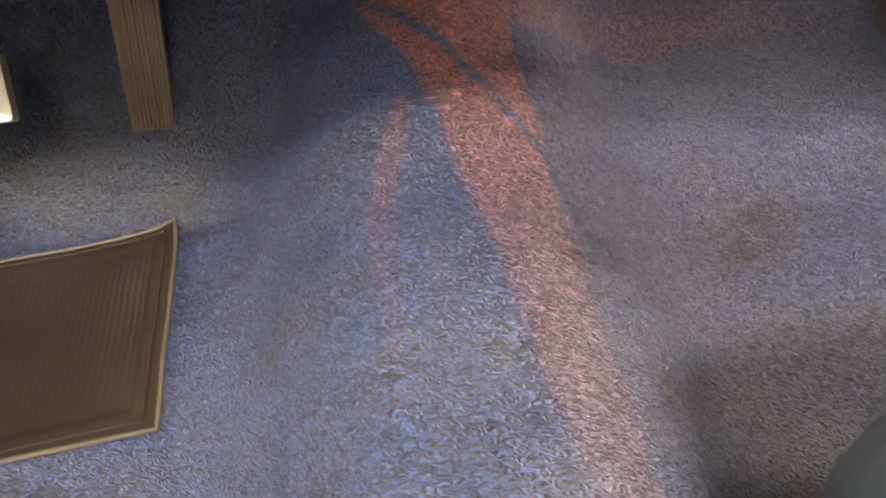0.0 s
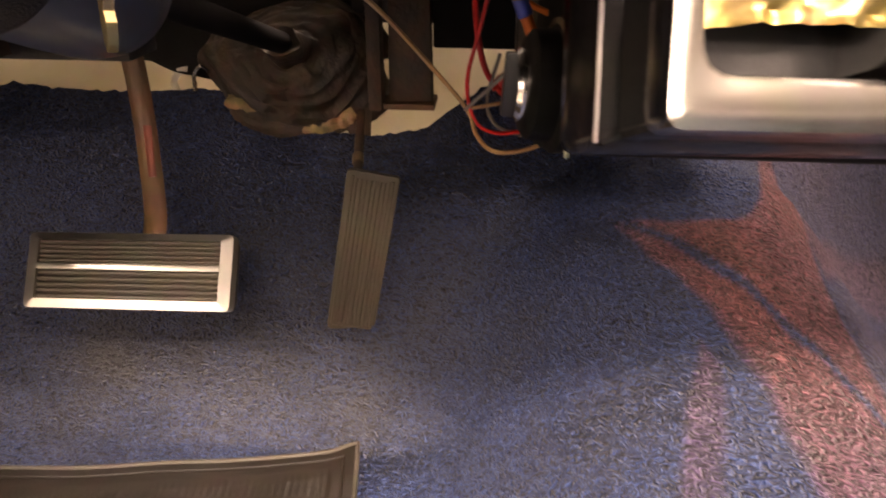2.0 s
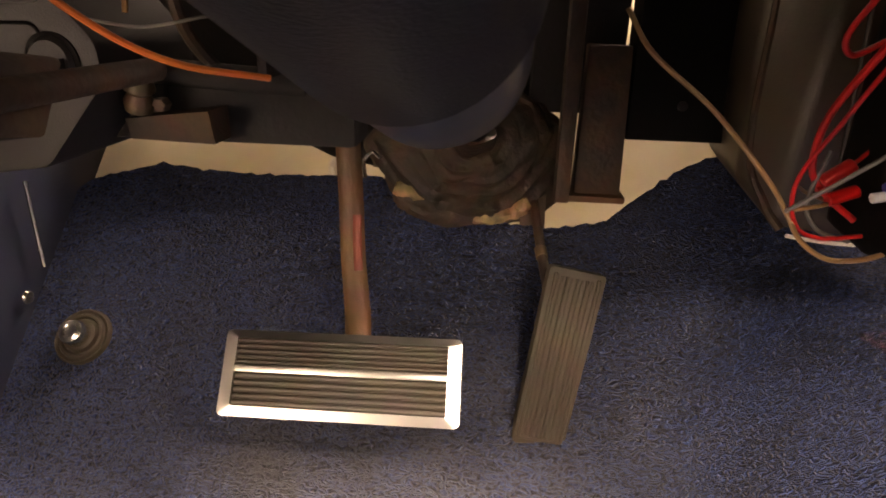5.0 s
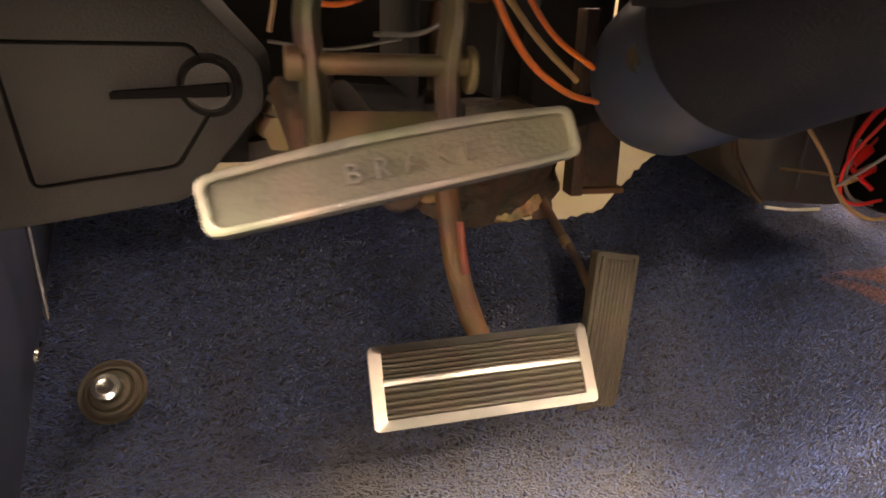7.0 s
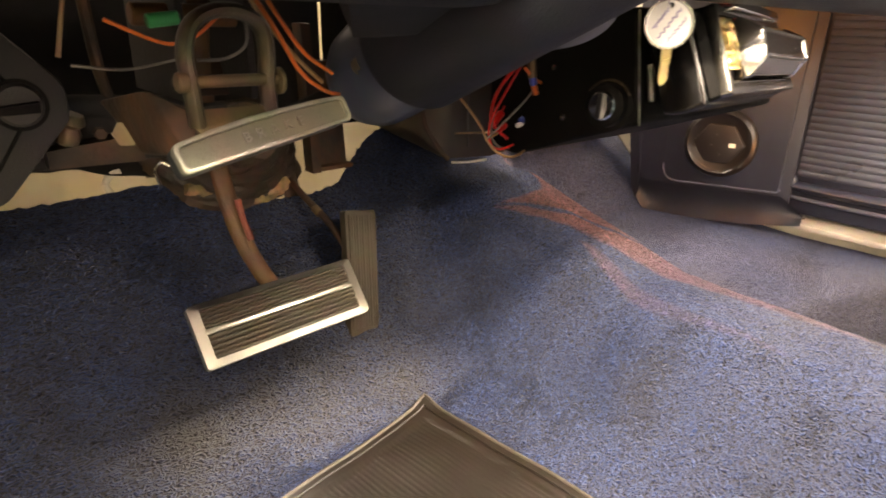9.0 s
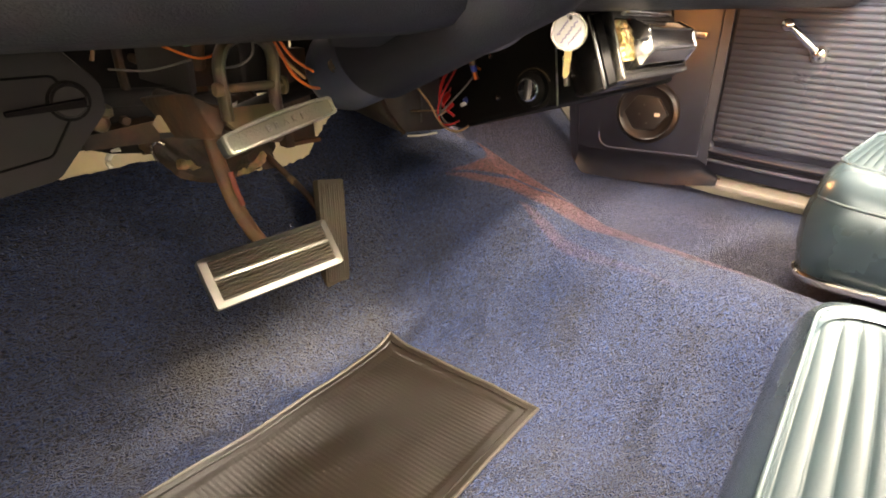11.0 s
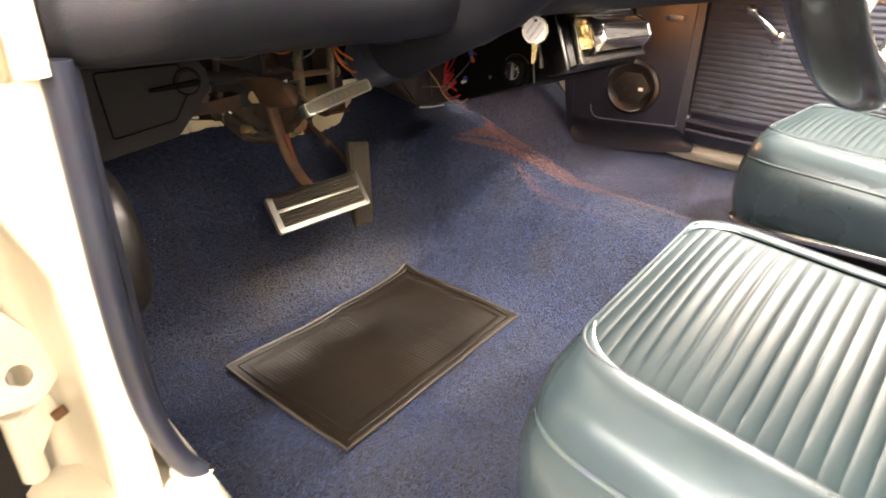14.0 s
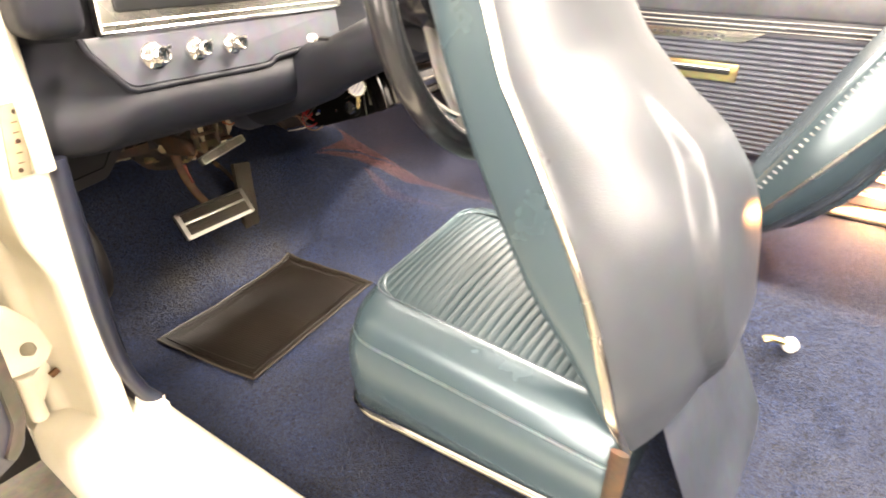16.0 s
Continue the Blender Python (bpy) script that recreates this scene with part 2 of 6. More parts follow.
CONCRETE = material("dark_stained_concrete", (0.13, 0.115, 0.09), 0.7, vary=0.2, bump=0.3, bump_scale=120, wear_scale=15)
SHOPWALL = material("off_white_shop_wall", (0.72, 0.72, 0.70), 0.8, vary=0.05)
WHITE_PLASTIC = material("white_plastic", (0.78, 0.76, 0.70), 0.3, vary=0.03)
SPEAKER = material("smoked_brown_black_plastic", (0.009, 0.0068, 0.0055), 0.42, coat=0.06, coat_rough=0.15)


# ---- builders ----
def part(name, bm, mat, parent=None, label="", smooth=40):
    me = bpy.data.meshes.new(name)
    bm.normal_update()
    bm.to_mesh(me)
    bm.free()
    me.materials.append(mat)
    if smooth:
        me.shade_smooth()
        me.set_sharp_from_angle(angle=radians(smooth))
    ob = new(name, me)
    if parent:
        off, up = Vector((0, 0, 0)), parent
        while up:
            off, up = off + up.location, up.parent
        ob.parent, ob.location = parent, -off
    if label:
        tagged(ob, label=label)
    return ob


def thing(name, label, category, at=(0, 0, 0), group="", kind=""):
    ob = new(name)
    ob.empty_display_size = 0.02
    ob.location = at
    bpy.context.view_layer.update()
    return tagged(ob, label, category, group, kind)


def hull(bm, points):
    vs = [bm.verts.new(p) for p in points]
    bmesh.ops.convex_hull(bm, input=vs)
    return bm


def bevelled(bm, r, seg=2, angle=25):
    if r > 0:
        es = [e for e in bm.edges if len(e.link_faces) == 2 and e.calc_face_angle(0) > radians(angle)]
        bmesh.ops.bevel(bm, geom=es, offset=r, segments=seg, profile=0.6, affect="EDGES", clamp_overlap=True)
    return bm


def box(x0, x1, y0, y1, z0, z1, r=0.003, seg=2, m=None):
    bm = bmesh.new()
    bmesh.ops.create_cube(bm, size=1)
    for v in bm.verts:
        v.co = Vector((x0 + (v.co.x + 0.5) * (x1 - x0), y0 + (v.co.y + 0.5) * (y1 - y0), z0 + (v.co.z + 0.5) * (z1 - z0)))
    bevelled(bm, r, seg)
    if m:
        bm.transform(m)
    return bm


def fillet(poly, r, n=5):
    """A 2D polygon with rounded corners."""
    out, k = [], len(poly)
    for i in range(k):
        p, a, b = Vector(poly[i]), Vector(poly[i - 1]), Vector(poly[(i + 1) % k])
        ra = r[i] if isinstance(r, (list, tuple)) else r
        da, db = (a - p), (b - p)
        ra = min(ra, da.length * 0.49, db.length * 0.49)
        if ra <= 1e-6:
            out.append(tuple(p))
            continue
        s, e = p + da.normalized() * ra, p + db.normalized() * ra
        for j in range(n + 1):
            t = j / n
            out.append(tuple((1 - t) ** 2 * s + 2 * t * (1 - t) * p + t * t * e))
    return out


def slab(poly, depth, m, r=0.0, seg=2):
    """A flat outline in the plane x, y of m, thick along m's +z."""
    bm = bmesh.new()
    f = bm.faces.new([bm.verts.new((x, y, 0)) for x, y in poly])
    g = bmesh.ops.extrude_face_region(bm, geom=[f])
    bmesh.ops.translate(bm, vec=(0, 0, depth), verts=[v for v in g["geom"] if isinstance(v, bmesh.types.BMVert)])
    bmesh.ops.recalc_face_normals(bm, faces=bm.faces)
    if r:
        es = [e for e in bm.edges if len(e.link_faces) == 2 and abs(e.calc_face_angle(0) - radians(90)) < 0.2 and abs(e.verts[0].co.z - e.verts[1].co.z) < 1e-6 and e.verts[0].co.z > depth * 0.5]
        bmesh.ops.bevel(bm, geom=es, offset=r, segments=seg, profile=0.6, affect="EDGES", clamp_overlap=True)
    bm.transform(m)
    return bm


def ring_slab(outer, inner, depth, m, r=0.0):
    """A frame: two outlines with as many corners, thick along m's +z."""
    bm = bmesh.new()
    k = len(outer)
    rows = [[bm.verts.new((x, y, z)) for x, y in o] for o, z in ((outer, 0), (outer, depth), (inner, depth), (inner, 0))]
    for a in range(4):
        for i in range(k):
            bm.faces.new((rows[a][i], rows[a][(i + 1) % k], rows[(a + 1) % 4][(i + 1) % k], rows[(a + 1) % 4][i]))
    bmesh.ops.recalc_face_normals(bm, faces=bm.faces)
    if r:
        es = [e for e in bm.edges if e.calc_face_angle(0) > 1.2 and abs(e.verts[0].co.z - depth) < 1e-6 and abs(e.verts[1].co.z - depth) < 1e-6]
        bmesh.ops.bevel(bm, geom=es, offset=r, segments=2, profile=0.6, affect="EDGES", clamp_overlap=True)
    bm.transform(m)
    return bm


def lathe(profile, m, n=32):
    """A profile of (radius, height) turned round m's z."""
    bm = bmesh.new()
    rows = []
    for rad, h in profile:
        rows.append([bm.verts.new((rad * math.cos(2 * math.pi * i / n), rad * math.sin(2 * math.pi * i / n), h)) for i in range(n)])
    for a, b in zip(rows, rows[1:]):
        for i in range(n):
            bm.faces.new((a[i], a[(i + 1) % n], b[(i + 1) % n], b[i]))
    for row, rad in ((rows[0], profile[0][0]), (rows[-1], profile[-1][0])):
        if rad > 1e-5:
            bm.faces.new(row)
    bmesh.ops.remove_doubles(bm, verts=bm.verts, dist=1e-6)
    bmesh.ops.recalc_face_normals(bm, faces=bm.faces)
    bm.transform(m)
    return bm


def smooth_path(points, n=8):
    """Catmull-Rom through the points."""
    p = [Vector(q) for q in points]
    p = [2 * p[0] - p[1], *p, 2 * p[-1] - p[-2]]
    out = []
    for i in range(1, len(p) - 2):
        for j in range(n):
            t = j / n
            out.append(0.5 * (2 * p[i] + (p[i + 1] - p[i - 1]) * t + (2 * p[i - 1] - 5 * p[i] + 4 * p[i + 1] - p[i + 2]) * t * t + (3 * p[i] - p[i - 1] - 3 * p[i + 1] + p[i + 2]) * t ** 3))
    return [*out, p[-2]]


def tube(points, r, n=8, rounds=6, closed=False, flat=None, up=None):
    """A round (or, with flat, flattened) section swept along a smooth line."""
    pts = smooth_path(points, rounds) if rounds else [Vector(p) for p in points]
    bm, rows = bmesh.new(), []
    ref = Vector(up) if up else Vector((0.13, 0.31, 0.94))
    k = len(pts)
    for i, p in enumerate(pts):
        if closed:
            d = (pts[(i + 1) % k] - pts[i - 1]).normalized()
        else:
            d = (pts[min(i + 1, k - 1)] - pts[max(i - 1, 0)]).normalized()
        a = d.cross(ref)
        if a.length < 1e-4:
            a = d.cross(Vector((1, 0, 0)))
        a.normalize()
        b = a.cross(d)
        ra, rb = (r, flat) if flat else (r, r)
        rows.append([bm.verts.new(p + a * ra * math.cos(2 * math.pi * j / n) + b * rb * math.sin(2 * math.pi * j / n)) for j in range(n)])
    for i in range(k if closed else k - 1):
        a, b = rows[i], rows[(i + 1) % k]
        for j in range(n):
            bm.faces.new((a[j], a[(j + 1) % n], b[(j + 1) % n], b[j]))
    if not closed:
        bm.faces.new(rows[0])
        bm.faces.new(rows[-1])
    bmesh.ops.recalc_face_normals(bm, faces=bm.faces)
    return bm


def rod(a, b, r, n=12, r2=None):
    a, b = Vector(a), Vector(b)
    m = Matrix.Translation(a) @ (b - a).to_track_quat("Z", "Y").to_matrix().to_4x4()
    h = (b - a).length
    r2 = r if r2 is None else r2
    c = min(r, r2, h) * 0.15
    return lathe([(0, 0), (r - c, 0), (r, c), (r2, h - c), (r2 - c, h), (0, h)], m, n)


def grid(rows):
    """A sheet through rows of points."""
    bm = bmesh.new()
    vs = [[bm.verts.new(p) for p in row] for row in rows]
    for a, b in zip(vs, vs[1:]):
        for i in range(len(a) - 1):
            bm.faces.new((a[i], a[i + 1], b[i + 1], b[i]))
    return bm


def step(a, b, x):
    t = min(1.0, max(0.0, (x - a) / (b - a)))
    return t * t * (3 - 2 * t)


def axes(o, x, y):
    """A pose from an origin and the ways of its x and y (made square)."""
    x = Vector(x).normalized()
    z = x.cross(Vector(y)).normalized()
    y = z.cross(x)
    return Matrix(((x.x, y.x, z.x, o[0]), (x.y, y.y, z.y, o[1]), (x.z, y.z, z.z, o[2]), (0, 0, 0, 1)))


# ---- the shop round the car ----
GROUND = -0.36
g = part("ground", box(-6, 6, -6, 6, GROUND - 0.1, GROUND, 0), CONCRETE)
tagged(g, "dark stained concrete shop floor under the car", "floor", kind="structure")
for name, b in (("wall_west", (-6.1, -6, -6, 6)), ("wall_east", (6, 6.1, -6, 6)), ("wall_south", (-6, 6, -6.1, -6)), ("wall_north", (-6, 6, 6, 6.1))):
    w = part(name, box(*b, GROUND, 2.9, 0), SHOPWALL)
    tagged(w, "plain off-white workshop wall far from the car", "wall", kind="structure")
c = part("ceiling", box(-6, 6, -6, 6, 2.9, 3.0, 0), SHOPWALL)
tagged(c, "plain off-white workshop ceiling above the car", "ceiling", kind="structure")


# ---- the car's floor ----
def toe(y):
    return max(0.0, y - 0.012)


def tunnel(x, y):
    h = 0.128 + (0.32 if y > -0.1 else 0.045) * (max(-0.6, min(0.15, y)) + 0.1)
    base = 0.235 + 0.04 * step(-0.15, 0.2, y)
    d = abs(x - 0.012)
    return h * (1 - step(0.035, base, d)) + 0.004 * math.exp(-(d / 0.02) ** 2)


def floor_z(x, y):
    a, b, k = tunnel(x, y), toe(y - 0.25 * step(0.05, 0.35, x)), 0.05
    h = max(0.0, min(1.0, 0.5 + 0.5 * (a - b) / k))
    z = b * (1 - h) + a * h + k * h * (1 - h)
    n = noise.noise(Vector((x * 5, y * 5, 1.3))) * 0.006 + noise.noise(Vector((x * 14, y * 14, 4.3))) * 0.003
    return z + n * step(-0.69, -0.6, x)


EDGE_X = (-0.72, -0.70, -0.63, -0.54, -0.43, -0.385, -0.346, -0.312, -0.265, -0.214, -0.186, -0.153, -0.118, -0.06, 0.05, 0.15, 0.40, 0.80)
EDGE_Y = (0.205, 0.235, 0.254, 0.247, 0.249, 0.240, 0.229, 0.222, 0.219, 0.226, 0.243, 0.262, 0.275, 0.290, 0.33, 0.42, 0.56, 0.56)


def top_edge(x):
    """How far forward the ragged carpet reaches on the firewall."""
    return float(np.interp(x, EDGE_X, EDGE_Y)) + 0.0025 * noise.noise(Vector((x * 150, 0, 0))) + 0.002 * noise.noise(Vector((x * 420, 3, 0)))


def stroke(x, y, line, soft=0.35):
    """How far a place lies within a tapered stroke of (x, y, half width)."""
    best = 0.0
    for (x0, y0, w0), (x1, y1, w1) in zip(line, line[1:]):
        dx, dy = x1 - x0, y1 - y0
        t = max(0.0, min(1.0, ((x - x0) * dx + (y - y0) * dy) / (dx * dx + dy * dy)))
        w = w0 + (w1 - w0) * t
        best = max(best, 1 - step(w * (1 - soft), w * (1 + soft), math.hypot(x - x0 - dx * t, y - y0 - dy * t)))
    return best


def inside(x, y, outline, soft):
    """How far a place lies within an outline: 0 outside, 1 inside, soft across its edge."""
    near, odd = 1e9, False
    for (x0, y0), (x1, y1) in zip(outline, outline[1:] + outline[:1]):
        dx, dy = x1 - x0, y1 - y0
        t = max(0.0, min(1.0, ((x - x0) * dx + (y - y0) * dy) / (dx * dx + dy * dy)))
        near = min(near, math.hypot(x - x0 - dx * t, y - y0 - dy * t))
        if (y0 > y) != (y1 > y) and x < x0 + (y - y0) / (y1 - y0) * dx:
            odd = not odd
    return step(-soft, soft, near if odd else -near)


# the faded figure: a curved star over the tunnel's nose with a tail along its crest
STAR = [(-0.056, 0.104), (-0.036, 0.099), (0.0, 0.095), (0.030, 0.098), (0.047, 0.110), (0.058, 0.128), (0.068, 0.155), (0.085, 0.20), (0.098, 0.25), (0.107, 0.25),
        (0.102, 0.195), (0.098, 0.155), (0.098, 0.12), (0.086, 0.08), (0.083, 0.04), (0.087, -0.01), (0.092, -0.06), (0.096, -0.11), (0.098, -0.16), (0.098, -0.225), (0.100, -0.30), (0.105, -0.38),
        (0.066, -0.38), (0.053, -0.30), (0.045, -0.225), (0.041, -0.178), (0.033, -0.135), (0.023, -0.095), (0.013, -0.052), (0.004, -0.018), (-0.007, 0.02), (-0.035, 0.066)]
SIDE_TAIL = [(-0.018, -0.004), (-0.035, -0.047), (-0.047, -0.085), (-0.054, -0.115), (-0.050, -0.16), (-0.042, -0.21), (-0.036, -0.26), (-0.028, -0.26), (-0.028, -0.20), (-0.026, -0.12), (-0.021, -0.082), (-0.012, -0.045), (-0.009, -0.02)]
THIRD = [(-0.006, -0.10, 0.004), (-0.004, -0.18, 0.009), (0.0, -0.28, 0.007)]
BAND = [(0.095, 0.145), (0.119, 0.147), (0.17, 0.211), (0.275, 0.284), (0.359, 0.304), (0.476, 0.298), (0.56, 0.29), (0.56, 0.272), (0.472, 0.275), (0.352, 0.265), (0.21, 0.195), (0.09, 0.066)]
LINE = [(-0.050, 0.101, 0.002), (-0.019, 0.077, 0.004), (0.0, 0.056, 0.0055), (0.019, 0.035, 0.0055), (0.037, 0.015, 0.004), (0.055, -0.015, 0.003), (0.075, -0.045, 0.003), (0.092, -0.065, 0.0025), (0.101, -0.097, 0.003), (0.111, -0.131, 0.006), (0.133, -0.136, 0.011)]


HEELS = [(-0.36, 0.075, 0.07, 0.04, 0.75), (-0.27, 0.050, 0.05, 0.035, 0.6), (-0.47, 0.055, 0.07, 0.05, 0.6), (-0.60, -0.02, 0.05, 0.10, 0.5), (-0.55, 0.12, 0.08, 0.06, 0.4), (-0.19, 0.10, 0.04, 0.03, 0.35)]


def fade(x, y):
    """Red where the dye has faded, paler lavender on the passenger side and tail, brown dirt."""
    red = pale = 0.0
    wob = 0.003 * noise.noise(Vector((x * 40, y * 40, 9)))
    u, v = x + wob, y + wob
    if -0.12 < x < 0.62 and -0.45 < y < 0.34:
        soft = 0.0035 + 0.008 * step(0.06, -0.10, y)
        red = max(inside(u, v, STAR, soft), 0.50 * inside(u, v, SIDE_TAIL, 0.006), 0.28 * stroke(u, v, THIRD, 0.6), (0.50 - 0.30 * step(0.1, 0.5, x)) * inside(u, v, BAND, 0.010))
        red *= 0.92 - 0.52 * step(0.03, -0.20, y) - 0.15 * step(-0.2, -0.38, y)
        red *= 0.86 + 0.28 * noise.noise(Vector((x * 16, y * 7, 3)))
        red *= 1 - 0.9 * stroke(u, v, LINE)
    if x > 0.02 and y > -0.6:
        pale = 0.30 * step(0.06, 0.12, u) * step(0.66, 0.50, x) * step(-0.6, -0.4, y) + 0.22 * inside(u, v, STAR, 0.012) * step(0.04, -0.15, y)
        pale *= 1 - 0.95 * stroke(u, v, LINE, 0.6)
        pale *= 0.9 + 0.5 * noise.noise(Vector((x * 9, y * 9, 7)))
    # brown dirt where the driver's heels rested
    soil = 0.0
    for cx, cy, rx, ry, k in HEELS:
        soil = max(soil, 0.75 * k * math.exp(-((x - cx) / rx) ** 2 - ((y - cy) / ry) ** 2))
    soil *= max(0.0, 0.75 + 1.2 * noise.noise(Vector((x * 22, y * 22, 4))))
    return max(0.0, red), max(0.0, pale), soil


xs = np.concatenate([np.arange(-0.710, -0.09, 0.006), np.arange(-0.09, 0.16, 0.003), np.arange(0.16, 0.72, 0.007)])
ys = np.concatenate([np.arange(-1.75, -0.6, 0.03), np.arange(-0.6, -0.4, 0.008), np.arange(-0.4, 0.0, 0.004), np.linspace(0, 1, 75)])
rows, stains = [], []
for yv in ys:
    row = []
    for xv in xs:
        y = float(yv)
        if len(rows) >= len(ys) - 75:
            y *= top_edge(float(xv))
        row.append((float(xv), y, floor_z(float(xv), y)))
        stains.append((*fade(float(xv), y), 1.0))
    rows.append(row)
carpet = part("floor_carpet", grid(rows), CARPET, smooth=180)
att = carpet.data.color_attributes.new("fade", "FLOAT_COLOR", "POINT")
att.data.foreach_set("color", np.array(stains, dtype=np.float32).ravel())
tagged(carpet, "worn blue loop-pile car carpet with red faded streaks", "carpet", kind="structure")

# firewall: the chalky white sheet that shows above the carpet's ragged edge
rows = []
for xv in np.linspace(-0.74, 0.10, 25):
    x = float(xv)
    d = 0.25 * step(0.05, 0.35, x)
    rows.append([(x, y + d, z - 0.012) for y, z in ((0.10, 0.078), (0.20, 0.178), (0.285, 0.262), (0.315, 0.30), (0.325, 0.36), (0.328, 0.44))])
bm = grid(rows)
bmesh.ops.solidify(bm, geom=bm.faces[:], thickness=-0.004)
fw = part("wall_firewall", bm, PRIMER, smooth=60)
tagged(fw, "chalky white painted firewall above the carpet edge", "firewall", kind="structure")
rows = []
for xv in np.linspace(0.102, 0.80, 20):
    x = float(xv)
    d = 0.25 * step(0.05, 0.35, x)
    rows.append([(x, y + d, z - 0.012) for y, z in ((0.05, 0.03), (0.20, 0.178), (0.285, 0.262), (0.325, 0.36), (0.328, 0.44))])
bm = grid(rows)
bmesh.ops.solidify(bm, geom=bm.faces[:], thickness=-0.004)
fp = part("wall_firewall_2", bm, SHADE, smooth=60)
tagged(fp, "dark padded firewall on the passenger side", "firewall", kind="structure")
fu = part("wall_cowl", box(-0.80, 0.82, 0.585, 0.605, 0.20, 0.74, 0), SHADE)
tagged(fu, "dark undercoated bulkhead behind the dashboard", "firewall", kind="structure")

# dark insulation on the firewall: its lower edge leaves a strip of white paint
rows = []
for xv in np.linspace(-0.74, -0.27, 40):
    x = float(xv)
    low = 0.262 + 0.006 * noise.noise(Vector((x * 25, 5, 0))) - 0.012 * step(-0.50, -0.44, x)
    rows.append([(x, 0.262 + (low - 0.262) * 0.9, low), (x, 0.268, low + 0.012), (x, 0.295, 0.31), (x, 0.31, 0.37), (x, 0.312, 0.46)])
bm = grid(rows)
bmesh.ops.solidify(bm, geom=bm.faces[:], thickness=-0.008)
pad = part("wall_insulation", bm, SHADE, smooth=60)
tagged(pad, "dark tar insulation pad on the upper firewall", "firewall", kind="structure")


# ---- pedals ----
def brake_pedal():
    t = thing("brake_pedal", "wide brake pedal with chrome-trimmed ribbed pad on a rusty arm", "pedal", (-0.40, 0.02, 0.15))
    m = axes((-0.3985, 0.0185, 0.1748), (0.146, -0.001, 0.005), (0, 0.031, 0.041))
    W, H = 0.0737, 0.0260
    back = slab(fillet([(-W + 0.003, -H + 0.003), (W - 0.003, -H + 0.003), (W - 0.003, H - 0.003), (-W + 0.003, H - 0.003)], 0.004), 0.014, m @ pose(0, 0, -0.016))
    pad = part("pad", back, RUBBER, t, "black rubber pad body")
    outer, inner = [(-W, -H), (W, -H), (W, H), (-W, H)], [(-W + 0.0080, -H + 0.0062), (W - 0.0080, -H + 0.0062), (W - 0.0080, H - 0.0045), (-W + 0.0080, H - 0.0045)]
    bm = bmesh.new()
    loops = []
    for poly, z, r in ((outer, -0.006, 0.004), (outer, 0.0024, 0.004), (inner, 0.0040, 0.0015), (inner, 0.001, 0.0015)):
        loops.append([bm.verts.new((x, y, z)) for x, y in fillet(poly, r, 4)])
    n = len(loops[0])
    for a, b in zip(loops, loops[1:]):
        for i in range(n):
            bm.faces.new((a[i], a[(i + 1) % n], b[(i + 1) % n], b[i]))
    bmesh.ops.recalc_face_normals(bm, faces=bm.faces)
    bm.transform(m)
    part("trim_frame", bm, TRIM, t, "bright chamfered chrome frame")
    part("trim_bar", box(-W + 0.0075, W - 0.0075, 0.0005, 0.0052, 0.0, 0.0048, 0.0012, 2, m), TRIM, t, "chrome bar across the pad")
    for y0, y1 in ((-H + 0.0062, 0.0005), (0.0052, H - 0.0045)):
        rows, ny, ribs = [], 60, 5
        for j in range(ny + 1):
            y = y0 + (y1 - y0) * j / ny
            z = 0.0002 + 0.0024 * abs(math.sin(math.pi * ribs * j / ny)) ** 0.6
            rows.append([(x, y, z) for x in (-W + 0.0075, 0, W - 0.0075)])
        bm = grid(rows)
        bm.transform(m)
        part("rubber_insert", bm, INSERT, t, "grooved worn rubber insert")
    arm = [(-0.392, 0.040, 0.180), (-0.397, 0.062, 0.196), (-0.404, 0.083, 0.228), (-0.408, 0.098, 0.270), (-0.412, 0.105, 0.320), (-0.418, 0.09, 0.38), (-0.42, 0.06, 0.45)]
    part("arm", tube(arm, 0.0045, 12, 8, flat=0.0086, up=(1, 0, 0)), RUST, t, "curved rusty brown steel arm")
    part("paint_smear", tube([(-0.398, 0.0725, 0.222), (-0.400, 0.0800, 0.238), (-0.401, 0.0865, 0.256)], 0.0012, 8, 4, flat=0.0030, up=(1, 0, 0)), SMEAR, t, "orange-red paint smear on the arm")
    return t


